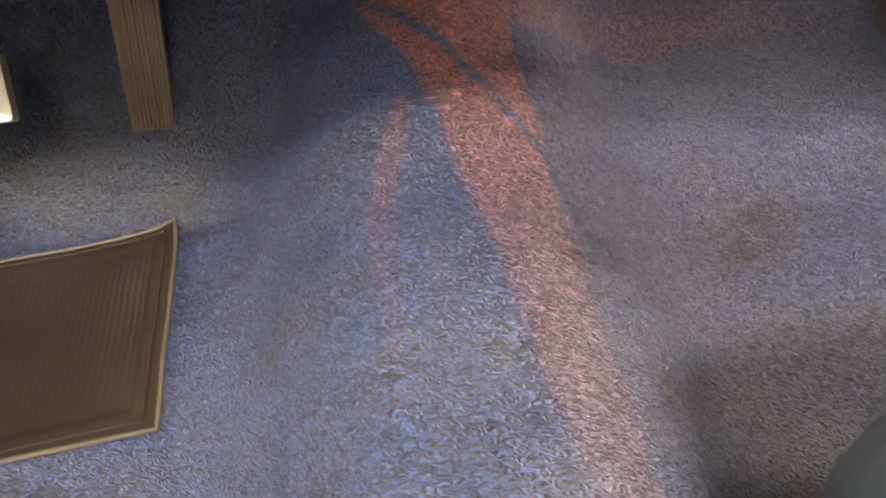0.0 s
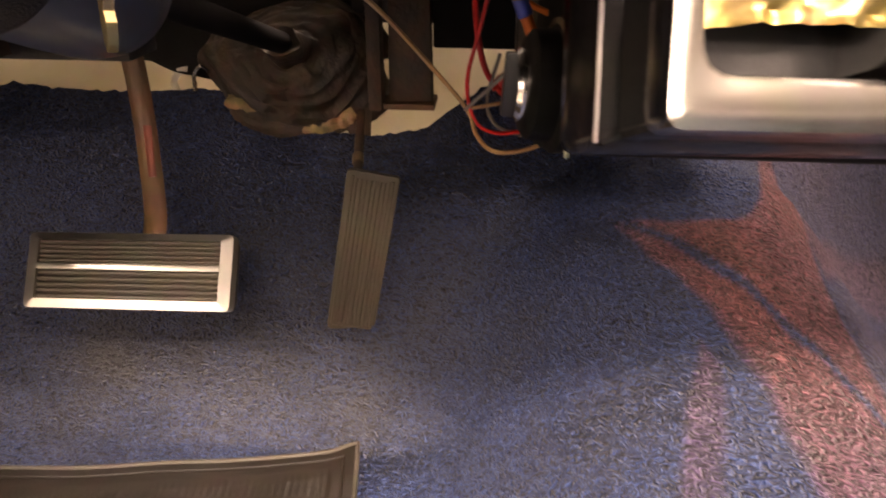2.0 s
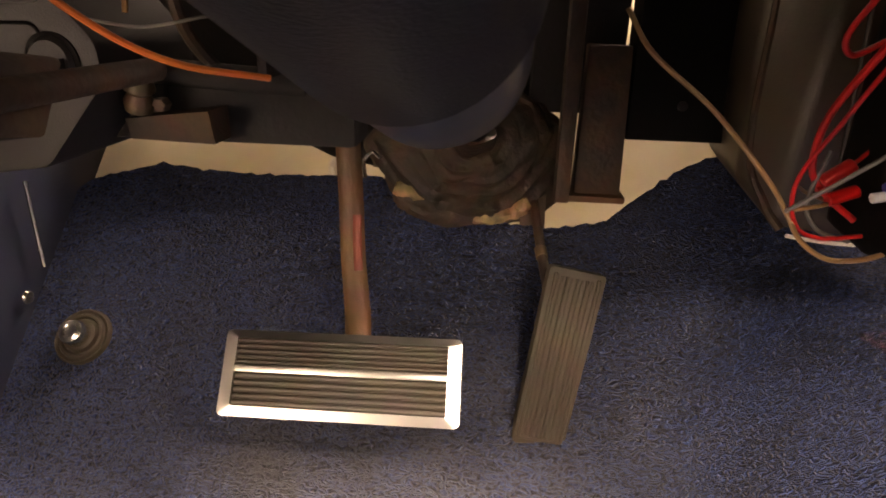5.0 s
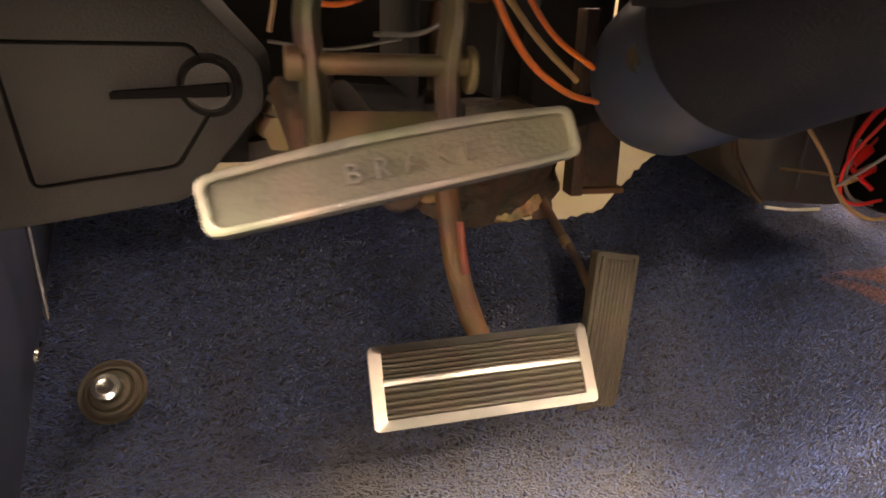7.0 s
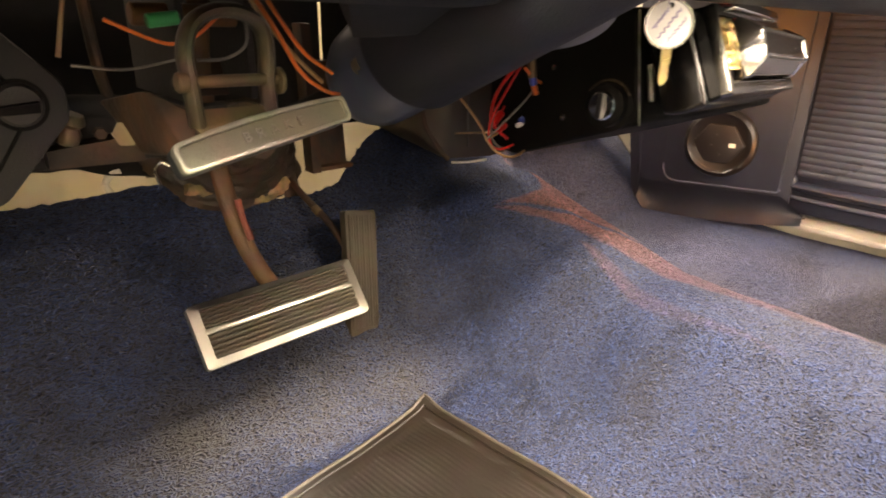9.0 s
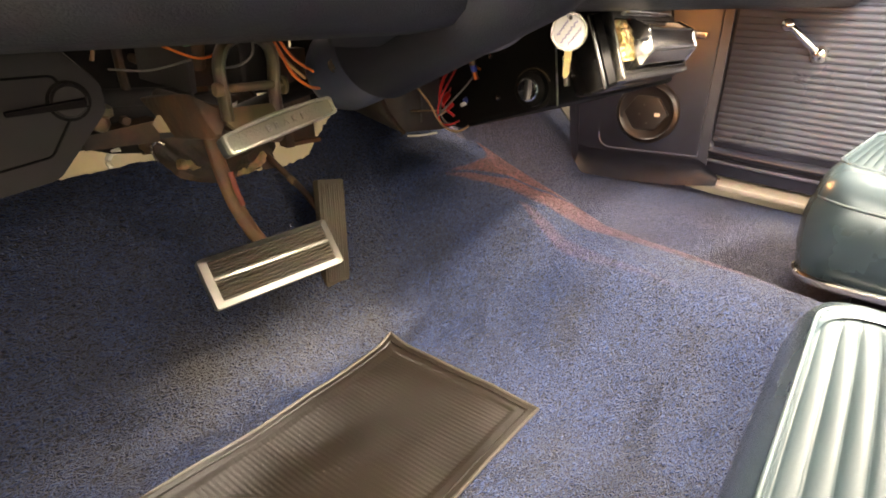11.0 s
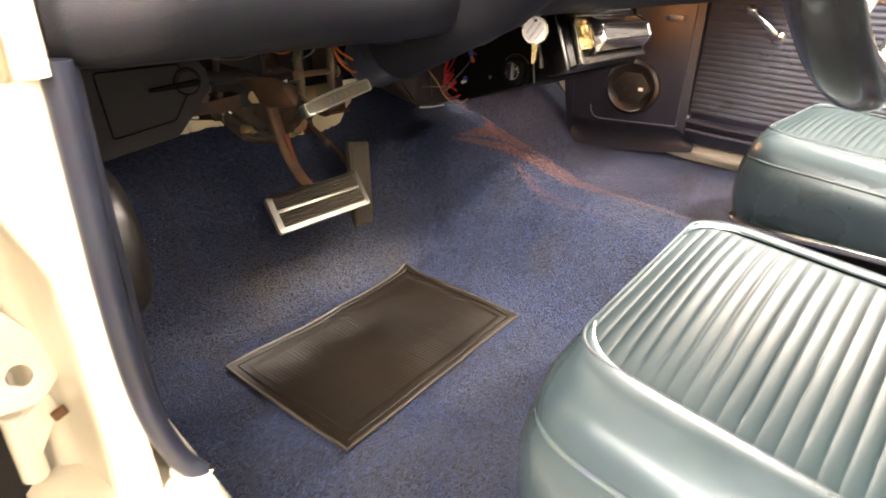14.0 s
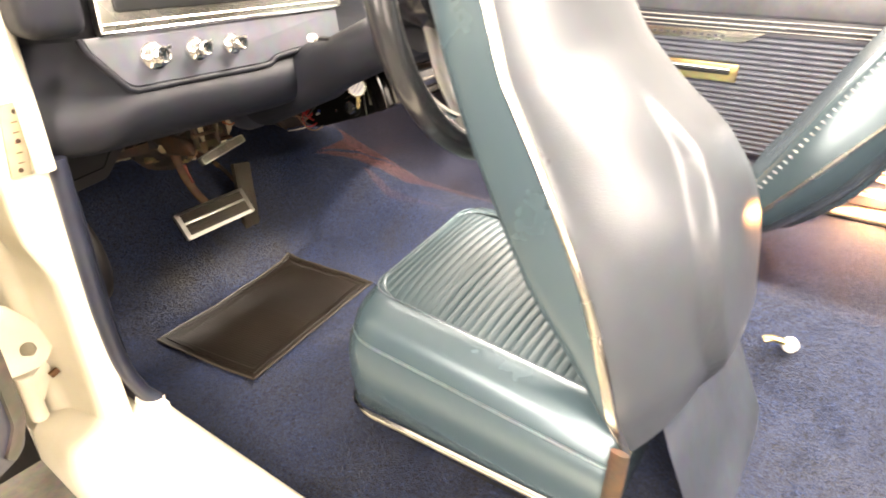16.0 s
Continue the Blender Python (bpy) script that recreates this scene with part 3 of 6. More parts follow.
def gas_pedal():
    t = thing("gas_pedal", "long narrow accelerator pedal of worn grey-brown ribbed rubber", "pedal", (-0.26, 0.09, 0.07))
    m = axes((-0.257, 0.1095, 0.1405), (0.044, 0.003, -0.008), (0.028, 0.038, 0.135))
    W, H = 0.0203, 0.0700
    part("pad", slab(fillet([(-W, -H), (W, -H), (W * 1.08, H), (-W * 1.08, H)], 0.004), 0.010, m @ pose(0, 0, -0.010), 0.002), PAD, t, "worn grey-brown rubber pad")
    rows = []
    nx = 60
    for i in range(nx + 1):
        x = -W + 0.005 + (2 * W - 0.010) * i / nx
        z = 0.0003 + 0.0013 * abs(math.sin(math.pi * 8 * i / nx)) ** 0.6
        rows.append([(x, -H + 0.008, z), (x, 0, z), (x, H - 0.006, z)])
    bm = grid(rows)
    bm.transform(m)
    part("ribbing", bm, PAD, t, "fine lengthwise rubber ribs")
    for sx in (-1, 1):
        part("raised_edge", box(sx * (W - 0.004) - 0.0016, sx * (W - 0.004) + 0.0016, -H + 0.006, H - 0.004, -0.001, 0.0016, 0.0008, 1, m), PAD, t)
    part("raised_edge", box(-W + 0.004, W - 0.004, -H + 0.005, -H + 0.008, -0.001, 0.0016, 0.0008, 1, m), PAD, t)
    part("rod", tube([(-0.277, 0.245, 0.230), (-0.273, 0.205, 0.210), (-0.268, 0.165, 0.190), (-0.262, 0.135, 0.165), (-0.257, 0.118, 0.145)], 0.0042, 10), RUST_DARK, t, "bent dark steel throttle rod")
    part("collar", rod((-0.2712, 0.186, 0.2005), (-0.2697, 0.176, 0.1955), 0.0052), CAD, t, "bright scuffed collar on the rod")
    part("bracket", hull(bmesh.new(), [(-0.288, 0.222, 0.205), (-0.266, 0.222, 0.205), (-0.288, 0.238, 0.235), (-0.266, 0.238, 0.235), (-0.284, 0.25, 0.222), (-0.270, 0.25, 0.222)]), RUST_DARK, t, "rusty rod pivot")
    return t


brake_pedal()
gas_pedal()


def dimmer_switch():
    n = Vector((0, -0.707, 0.707))
    base = Vector((-0.652, 0.130, 0.1165))
    t = thing("dimmer_switch", "round metal foot switch in a ribbed rubber grommet on carpet", "switch", base)
    m = Matrix.Translation(base) @ n.to_track_quat("Z", "Y").to_matrix().to_4x4()
    part("grommet", lathe([(0.024, 0), (0.024, 0.004), (0.0225, 0.006), (0.020, 0.0045), (0.0185, 0.007), (0.0165, 0.0075), (0.015, 0.005), (0.0135, 0.009), (0.012, 0.0095), (0, 0.0095)], m, 40), PAD, t, "grooved dusty rubber grommet")
    part("button", lathe([(0.0105, 0.006), (0.0105, 0.018), (0.0095, 0.021), (0.006, 0.0222), (0.0045, 0.0215), (0, 0.0213)], m, 32), SATIN, t, "worn steel button")


dimmer_switch()


# ---- rubber floor mat ----
def rubber_mat():
    fr, rr, rl, fl = Vector((-0.248, 0.012, 0.021)), Vector((-0.222, -0.204, 0.010)), Vector((-0.562, -0.253, 0.012)), Vector((-0.584, -0.030, 0.010))
    t = thing("rubber_mat", "brown-black ribbed rubber floor mat with worn tan edge", "mat", (-0.4, -0.12, 0.008))

    def at(u, v, lift=0.0):
        p = (fl * (1 - u) + fr * u) * (1 - v) + (rl * (1 - u) + rr * u) * v
        bow = 0.006 * math.sin(math.pi * u) * (1 - v) * -1 + 0.008 * math.sin(math.pi * v) * (u - 0.5) * 0.4
        base = max(p.z, floor_z(p.x, p.y) + 0.006)
        curl = 0.006 * step(0.93, 1, u) * step(0.12, 0, v) + 0.003 * noise.noise(Vector((u * 3, v * 3, 2)))
        return (p.x, p.y + bow, base + curl + lift)

    rows, nu, nv = [], 200, 60
    for j in range(nv + 1):
        v = j / nv
        row = []
        for i in range(nu + 1):
            u = i / nu
            inside = step(0.055, 0.065, u) * step(0.945, 0.935, u) * step(0.085, 0.10, v) * step(0.915, 0.90, v)
            rib = 0.0007 * abs(math.sin(math.pi * 62 * u)) ** 0.7
            row.append(at(u, v, -0.0022 * inside + rib * inside))
        rows.append(row)
    bm = grid(rows)
    part("sheet", bm, MAT, t, "brown-black ribbed rubber sheet", smooth=60)
    loop = [at(i / 40, 0) for i in range(40)] + [at(1, i / 24) for i in range(24)] + [at(1 - i / 40, 1) for i in range(40)] + [at(0, 1 - i / 24) for i in range(24)]
    part("edge_welt", tube(loop, 0.0019, 8, 0, closed=True), PIPE_TAN, t, "worn tan rolled edge")
    loop = [at(0.03 + 0.94 * i / 40, 0.04, 0.0008) for i in range(40)] + [at(0.97, 0.04 + 0.92 * i / 24, 0.0008) for i in range(24)] + [at(0.97 - 0.94 * i / 40, 0.96, 0.0008) for i in range(40)] + [at(0.03, 0.96 - 0.92 * i / 24, 0.0008) for i in range(24)]
    part("inner_bead", tube(loop, 0.0011, 6, 0, closed=True), MAT, t)


rubber_mat()


# ---- parking brake ----
def parking_brake():
    t = thing("parking_brake", "grey metal parking brake pull with bright rim and embossed word", "handle", (-0.486, -0.165, 0.35))
    m = axes((-0.4872, -0.1672, 0.3592), (0.079, 0.0095, 0.0125), (-0.04, 0.42, 0.9))
    L = 0.0415
    top = [(L * s, 0.0062 + 0.0022 * (1 - s * s)) for s in (1, 0.6, 0.2, -0.2, -0.6, -1)]
    outer = fillet([(-L, -0.0062), (L, -0.0058), *top], [0.003, 0.003, 0.003, 0, 0, 0, 0, 0.003], 4)
    inner = [(x * 0.955, y * 0.72) for x, y in outer]
    part("rim", ring_slab(outer, inner, 0.0036, m @ pose(0, 0, -0.001), 0.0008), RIM, t, "worn bright rim")
    part("face", slab([(x * 0.97, y * 0.8) for x, y in outer], 0.0014, m @ pose(0, 0, -0.0004)), CAST, t, "dull grey pressed face")
    part("grip", slab([(x * 0.98, y * 0.95) for x, y in outer], 0.008, m @ pose(0, 0, -0.009), 0.0), BLACK, t, "dark handle body")
    cu = bpy.data.curves.new("lettering", "FONT")
    cu.body, cu.size, cu.extrude, cu.align_x, cu.align_y, cu.space_character = "BRAKE", 0.0062, 0.00035, "CENTER", "CENTER", 1.9
    tmp = bpy.data.objects.new("lettering", cu)
    scene.collection.objects.link(tmp)
    me = bpy.data.meshes.new_from_object(tmp.evaluated_get(bpy.context.evaluated_depsgraph_get()))
    bpy.data.objects.remove(tmp)
    bm = bmesh.new()
    bm.from_mesh(me)
    bm.transform(m @ pose(0.002, 0.0006, 0.0017))
    part("lettering", bm, LETTER, t, "embossed capital letters", smooth=0)
    # pivot and yoke that carry it
    y = -0.130
    b = thing("parking_brake_bracket", "yellowed zinc yoke and pin of the parking brake under the dash", "bracket", (-0.486, -0.13, 0.36))
    mz = axes((0, y + 0.002, 0), (1, 0, 0), (0, 0, 1))
    arch = [(-0.5035, y, 0.358), (-0.5045, y, 0.376), (-0.5050, y + 0.001, 0.390), (-0.5000, y + 0.003, 0.401), (-0.4900, y + 0.004, 0.4065), (-0.4780, y + 0.004, 0.4065), (-0.4690, y + 0.003, 0.401), (-0.4675, y + 0.001, 0.390), (-0.4690, y, 0.376), (-0.4680, y, 0.358)]
    part("yoke_arm", tube(arch, 0.0034, 10, 6, flat=0.0060, up=(0, 1, 0)), YOKE, b, "arched steel yoke strap, dulled plating")
    part("pin", rod((-0.508, y - 0.002, 0.3775), (-0.463, y - 0.002, 0.3775), 0.0028), CAD, b, "yellowed pivot pin")
    part("pin_head", rod((-0.511, y - 0.002, 0.3775), (-0.506, y - 0.002, 0.3775), 0.0044), CAD, b)
    part("washer", rod((-0.4645, y - 0.002, 0.3765), (-0.4625, y - 0.002, 0.3765), 0.0062), CAD, b)
    bm = hull(bmesh.new(), [(-0.504, y, 0.366), (-0.465, y, 0.366), (-0.464, y - 0.002, 0.359), (-0.507, y - 0.004, 0.359), (-0.500, y - 0.010, 0.349), (-0.470, y - 0.010, 0.349), (-0.500, y + 0.01, 0.352), (-0.470, y + 0.01, 0.352)])
    part("block", bevelled(bm, 0.0015), CAD, b, "worn zinc block")
    bm = hull(bmesh.new(), [(-0.514, -0.10, 0.372), (-0.497, -0.12, 0.360), (-0.510, -0.06, 0.335), (-0.498, -0.05, 0.33), (-0.52, -0.03, 0.36), (-0.505, -0.02, 0.36), (-0.508, -0.125, 0.345)])
    part("cheek", bevelled(bm, 0.002), RUST_DARK, b, "dark rusty cheek plate")
    part("shaft", rod((-0.486, -0.158, 0.352), (-0.486, 0.02, 0.352), 0.006), RUST_DARK, b, "dark pull shaft")
    part("nut", lathe([(0.007, 0), (0.007, 0.005), (0, 0.005)], look((-0.515, -0.055, 0.345), (-0.9, -0.8, 0.5)), 6), CAD, b)


YOKE = material("dulled_grey_steel", (0.10, 0.078, 0.055), 0.42, 0.5, vary=0.3, second=(0.05, 0.036, 0.024), bump=0.15, wear_scale=40)
LETTER = material("rubbed_cast_letters", (0.15, 0.137, 0.105), 0.55, 0.2, vary=0.2, bump=0.1, wear_scale=80)
RIM = material("dulled_bright_rim", (0.24, 0.225, 0.19), 0.42, 0.7, vary=0.15, bump=0.1, wear_scale=60)
CAST = material("dull_cast_grey", (0.085, 0.076, 0.055), 0.6, 0.2, vary=0.1, second=(0.058, 0.052, 0.036), bump=0.25, bump_scale=900, wear_scale=30)
parking_brake()


# ---- under the dash ----
def steering_column():
    a, w = Vector((-0.338, -0.04, 0.370)), Vector((-0.378, -0.535, 0.585))
    d = (w - a).normalized()
    t = thing("steering_column", "blue-grey painted steering column with dark lower shroud and rusty shaft", "steering column", (-0.352, -0.06, 0.34))
    m = Matrix.Translation(a - d * 0.030) @ d.to_track_quat("Z", "Y").to_matrix().to_4x4()
    part("jacket", lathe([(0, 0), (0.018, 0.0), (0.027, 0.003), (0.0335, 0.010), (0.0375, 0.022), (0.0385, 0.045), (0.0385, 0.09), (0, 0.09)], m, 48), COLUMN, t, "glossy blue-grey column cone")
    part("upper_jacket", lathe([(0.0390, 0.078), (0.0415, 0.079), (0.0430, 0.083), (0.0430, 0.26), (0.036, 0.30), (0.034, 0.46), (0, 0.46)], m, 40), DASH, t, "dark upper column jacket")
    part("bolt", lathe([(0.0075, 0), (0.0075, 0.003), (0.0045, 0.0035), (0.0045, 0.006), (0, 0.006)], look((-0.373, -0.070, 0.378), (-0.7, -0.25, 0.45)) @ pose(0, 0, 0, 180), 20), RUST_DARK, t, "dark recessed bolt")
    part("shaft", rod(a - d * 0.02, (-0.328, 0.22, 0.285), 0.009, 16), SEAM, t, "dark steering shaft")
    # wide flat boot with moulded rings, sagging toward the carpet
    mb = Matrix.Translation((-0.334, 0.238, 0.268)) @ Vector((0.05, -0.86, 0.5)).to_track_quat("Z", "Y").to_matrix().to_4x4()
    prof = [(0.066, -0.03)]
    for i in range(49):
        q = i / 48
        prof.append((0.064 - 0.050 * q, -0.012 + 0.040 * math.sin(q * math.pi / 2) + 0.0009 * math.sin(q * 5.5 * 2 * math.pi) * (1 - 0.5 * q)))
    prof += [(0.014, 0.06), (0, 0.06)]
    bm = lathe(prof, mb, 64)
    for v in bm.verts:
        v.co += v.normal * (0.022 * noise.noise(v.co * 22 + Vector((3, 0, 0))) + 0.007 * noise.noise(v.co * 62) + 0.0018 * noise.noise(v.co * 160))
        v.co.x = -0.334 + (v.co.x + 0.334) * 1.32
    part("boot", bm, BOOT, t, "dirty brown rubber boot with moulded rings")
    rim = [(-0.400, 0.222, 0.236), (-0.375, 0.226, 0.228), (-0.345, 0.222, 0.217), (-0.320, 0.222, 0.212), (-0.295, 0.226, 0.216), (-0.282, 0.230, 0.226)]
    bm = tube(rim, 0.006, 10, 8)
    for v in bm.verts:
        v.co += v.normal * 0.004 * noise.noise(v.co * 160)
    part("foam_seal", bm, FOAM, t, "crumbling yellow-brown foam seal")
    # rusty support plates either side of the boot
    for poly in ([(-0.262, 0.20, 0.236), (-0.250, 0.20, 0.236), (-0.250, 0.21, 0.40), (-0.262, 0.21, 0.40)], [(-0.246, 0.214, 0.238), (-0.207, 0.214, 0.240), (-0.210, 0.222, 0.36), (-0.244, 0.222, 0.36)]):
        bm = bmesh.new()
        hull(bm, [Vector(p) + Vector((0, dy, 0)) for p in poly for dy in (0, 0.02)])
        part("support_plate", bevelled(bm, 0.0015), RUST_DARK, t, "dark red-brown rusty support plate")
    part("clamp", box(-0.250, -0.204, 0.205, 0.24, 0.236, 0.2415, 0.001), RUST, t)


BOOT = material("dirty_brown_rubber", (0.052, 0.030, 0.014), 0.65, vary=0.35, second=(0.022, 0.013, 0.008), bump=0.8, bump_scale=180, wear_scale=30)
FOAM = material("crumbling_foam", (0.34, 0.24, 0.11), 0.9, vary=0.3, second=(0.14, 0.085, 0.04), bump=0.5, bump_scale=250, wear_scale=60)
steering_column()


def pedal_support():
    t = thing("pedal_support", "dark rusty steel cross channel and levers behind the brake pedal", "bracket", (-0.5, 0.12, 0.3))
    part("cross_channel", box(-0.66, -0.40, 0.085, 0.125, 0.300, 0.338, 0.005), SHADE, t, "dark dusty cross channel")
    part("pushrod_bar", rod((-0.64, 0.075, 0.352), (-0.43, 0.09, 0.338), 0.008, 14), SHADE, t, "dark brown round bar")
    part("side_plate", box(-0.446, -0.440, 0.05, 0.17, 0.345, 0.43, 0.002), SHADE, t)
    part("side_plate", box(-0.396, -0.390, 0.05, 0.17, 0.345, 0.43, 0.002), SHADE, t)
    part("pivot_rod", rod((-0.47, 0.07, 0.405), (-0.38, 0.07, 0.405), 0.008), RUST, t)
    part("spring_post", rod((-0.482, 0.106, 0.345), (-0.482, 0.106, 0.318), 0.006, 12, 0.009), CAD, t, "small yellowed post")
    part("hook", tube([(-0.425, 0.215, 0.245), (-0.427, 0.222, 0.258), (-0.420, 0.225, 0.266), (-0.412, 0.222, 0.262)], 0.002), SATIN, t, "small bright wire hook")
    part("lever", tube([(-0.50, 0.06, 0.43), (-0.495, 0.07, 0.37), (-0.482, 0.10, 0.335)], 0.004, 8), RUST_DARK, t)
    part("grommet_post", lathe([(0.004, 0), (0.0075, 0.002), (0.0085, 0.008), (0.006, 0.013), (0.009, 0.016), (0.007, 0.022), (0, 0.023)], Matrix.Translation((-0.525, 0.060, 0.322)) @ pose(0, 0, 0, 12, 18), 18), CAD, t, "dusty yellow-brown grommet on a post")
    part("linkage", tube([(-0.540, 0.058, 0.375), (-0.531, 0.060, 0.350), (-0.526, 0.060, 0.342)], 0.0022, 8), RUST_DARK, t, "bent dusty link")
    part("bracket_lip", hull(bmesh.new(), [(-0.536, 0.062, 0.318), (-0.478, 0.052, 0.326), (-0.536, 0.066, 0.305), (-0.478, 0.056, 0.306), (-0.536, 0.078, 0.305), (-0.478, 0.078, 0.306), (-0.536, 0.078, 0.318), (-0.478, 0.078, 0.326)]), RUST_DARK, t, "brown pressed bracket lip")
    part("stop_bolt", rod((-0.505, 0.056, 0.329), (-0.505, 0.048, 0.329), 0.0042, 6), RUST_DARK, t)
    part("push_rod", rod((-0.412, 0.115, 0.345), (-0.404, 0.30, 0.352), 0.0055), RUST_DARK, t, "dark push rod to the firewall")
    part("clevis_plate", bevelled(hull(bmesh.new(), [(-0.428, 0.085, 0.345), (-0.398, 0.085, 0.345), (-0.428, 0.100, 0.372), (-0.398, 0.100, 0.372), (-0.428, 0.112, 0.345), (-0.398, 0.112, 0.345)]), 0.002), RUST_DARK, t, "brown clevis plate")
    part("spacer_clip", tube([(-0.462, 0.252, 0.232), (-0.466, 0.256, 0.243), (-0.460, 0.258, 0.252), (-0.450, 0.258, 0.254)], 0.0035, 8, 6), PRIMER, t, "white paint-flecked clip on the firewall")


pedal_support()


def vent_duct():
    t = thing("fresh_air_duct", "dull black plastic fresh-air duct with an embossed door and lever knob", "air duct", (-0.60, 0.03, 0.28))
    m = axes((0, 0.03, 0), (1, 0, 0), (0, 0.0, 1))
    outline = fillet([(-0.70, 0.268), (-0.664, 0.279), (-0.566, 0.294), (-0.523, 0.343), (-0.524, 0.364), (-0.556, 0.40), (-0.60, 0.47), (-0.70, 0.47)], 0.006, 3)
    part("body", slab(outline, 0.10, m @ pose(0, 0, -0.10), 0.004), DUCT, t, "dull black moulded body")
    panel = fillet([(-0.635, 0.303), (-0.568, 0.313), (-0.549, 0.342), (-0.549, 0.357), (-0.556, 0.372), (-0.641, 0.371)], 0.004, 3)
    part("door_bead", tube([(x, 0.0295, z) for x, z in panel], 0.0010, 6, 0, closed=True), SEAM, t, "dark seam round the duct door")
    hub = Matrix.Translation((-0.549, 0.030, 0.353)) @ Vector((0, -1, 0)).to_track_quat("Z", "Y").to_matrix().to_4x4()
    part("hub_groove", lathe([(0.0128, 0), (0.0152, 0), (0.0152, 0.0012), (0.0128, 0.0012), (0.0128, 0)], hub, 32), SEAM, t, "dark groove round the hub")
    part("knob", lathe([(0.0128, 0), (0.0128, 0.002), (0.011, 0.004), (0, 0.004)], hub, 28), DUCT, t, "round lever hub")
    part("lever", hull(bmesh.new(), [(x, y, z) for x, h in ((-0.592, 0.0016), (-0.540, 0.0030)) for y in (0.019, 0.026) for z in (0.3505 - h + (x + 0.566) * 0.06, 0.3505 + h + (x + 0.566) * 0.06)]), SEAM, t, "straight black lever")


vent_duct()


def heater_box():
    t = thing("heater_box", "dark brown-black heater housing with a white foam lip", "heater", (-0.06, 0.18, 0.24))
    bm = hull(bmesh.new(), [(-0.115, 0.135, 0.246), (-0.042, 0.128, 0.241), (-0.138, 0.160, 0.275), (-0.142, 0.165, 0.40), (-0.115, 0.12, 0.42), (0.02, 0.11, 0.42), (0.03, 0.12, 0.25), (-0.115, 0.30, 0.27), (0.05, 0.30, 0.26), (-0.13, 0.30, 0.42), (0.05, 0.30, 0.42)])
    part("housing", bevelled(bm, 0.006, 2), HEATER, t, "dark brown-black housing")
    part("foam_lip", tube([(-0.108, 0.130, 0.2425), (-0.09, 0.1285, 0.2405), (-0.075, 0.128, 0.2395), (-0.052, 0.127, 0.2395)], 0.0016, 6), PRIMER, t, "thin white foam sealing lip")
    part("seam", tube([(-0.100, 0.118, 0.41), (-0.092, 0.122, 0.33), (-0.085, 0.126, 0.26)], 0.0014, 6), RUBBER, t, "moulded seam down the housing")
    part("flange", tube([(-0.136, 0.158, 0.40), (-0.134, 0.156, 0.30), (-0.122, 0.142, 0.262), (-0.112, 0.132, 0.246)], 0.0032, 8, 6), RUST_DARK, t, "rusty edge flange")
    c = thing("firewall_cover", "flat matt black cover plate on the firewall", "cover plate", (-0.12, 0.28, 0.30))
    part("plate", box(-0.207, 0.06, 0.226, 0.262, 0.2855, 0.47, 0.003), CASE, c)
    part("plug", rod((-0.165, 0.226, 0.315), (-0.165, 0.222, 0.315), 0.004), SHADE, c)
    part("backing", box(-0.285, -0.208, 0.262, 0.30, 0.300, 0.47, 0.003), SHADE, c)


HEATER = material("brown_black_housing", (0.030, 0.022, 0.016), 0.45, vary=0.2, second=(0.050, 0.036, 0.022), bump=0.1)
heater_box()


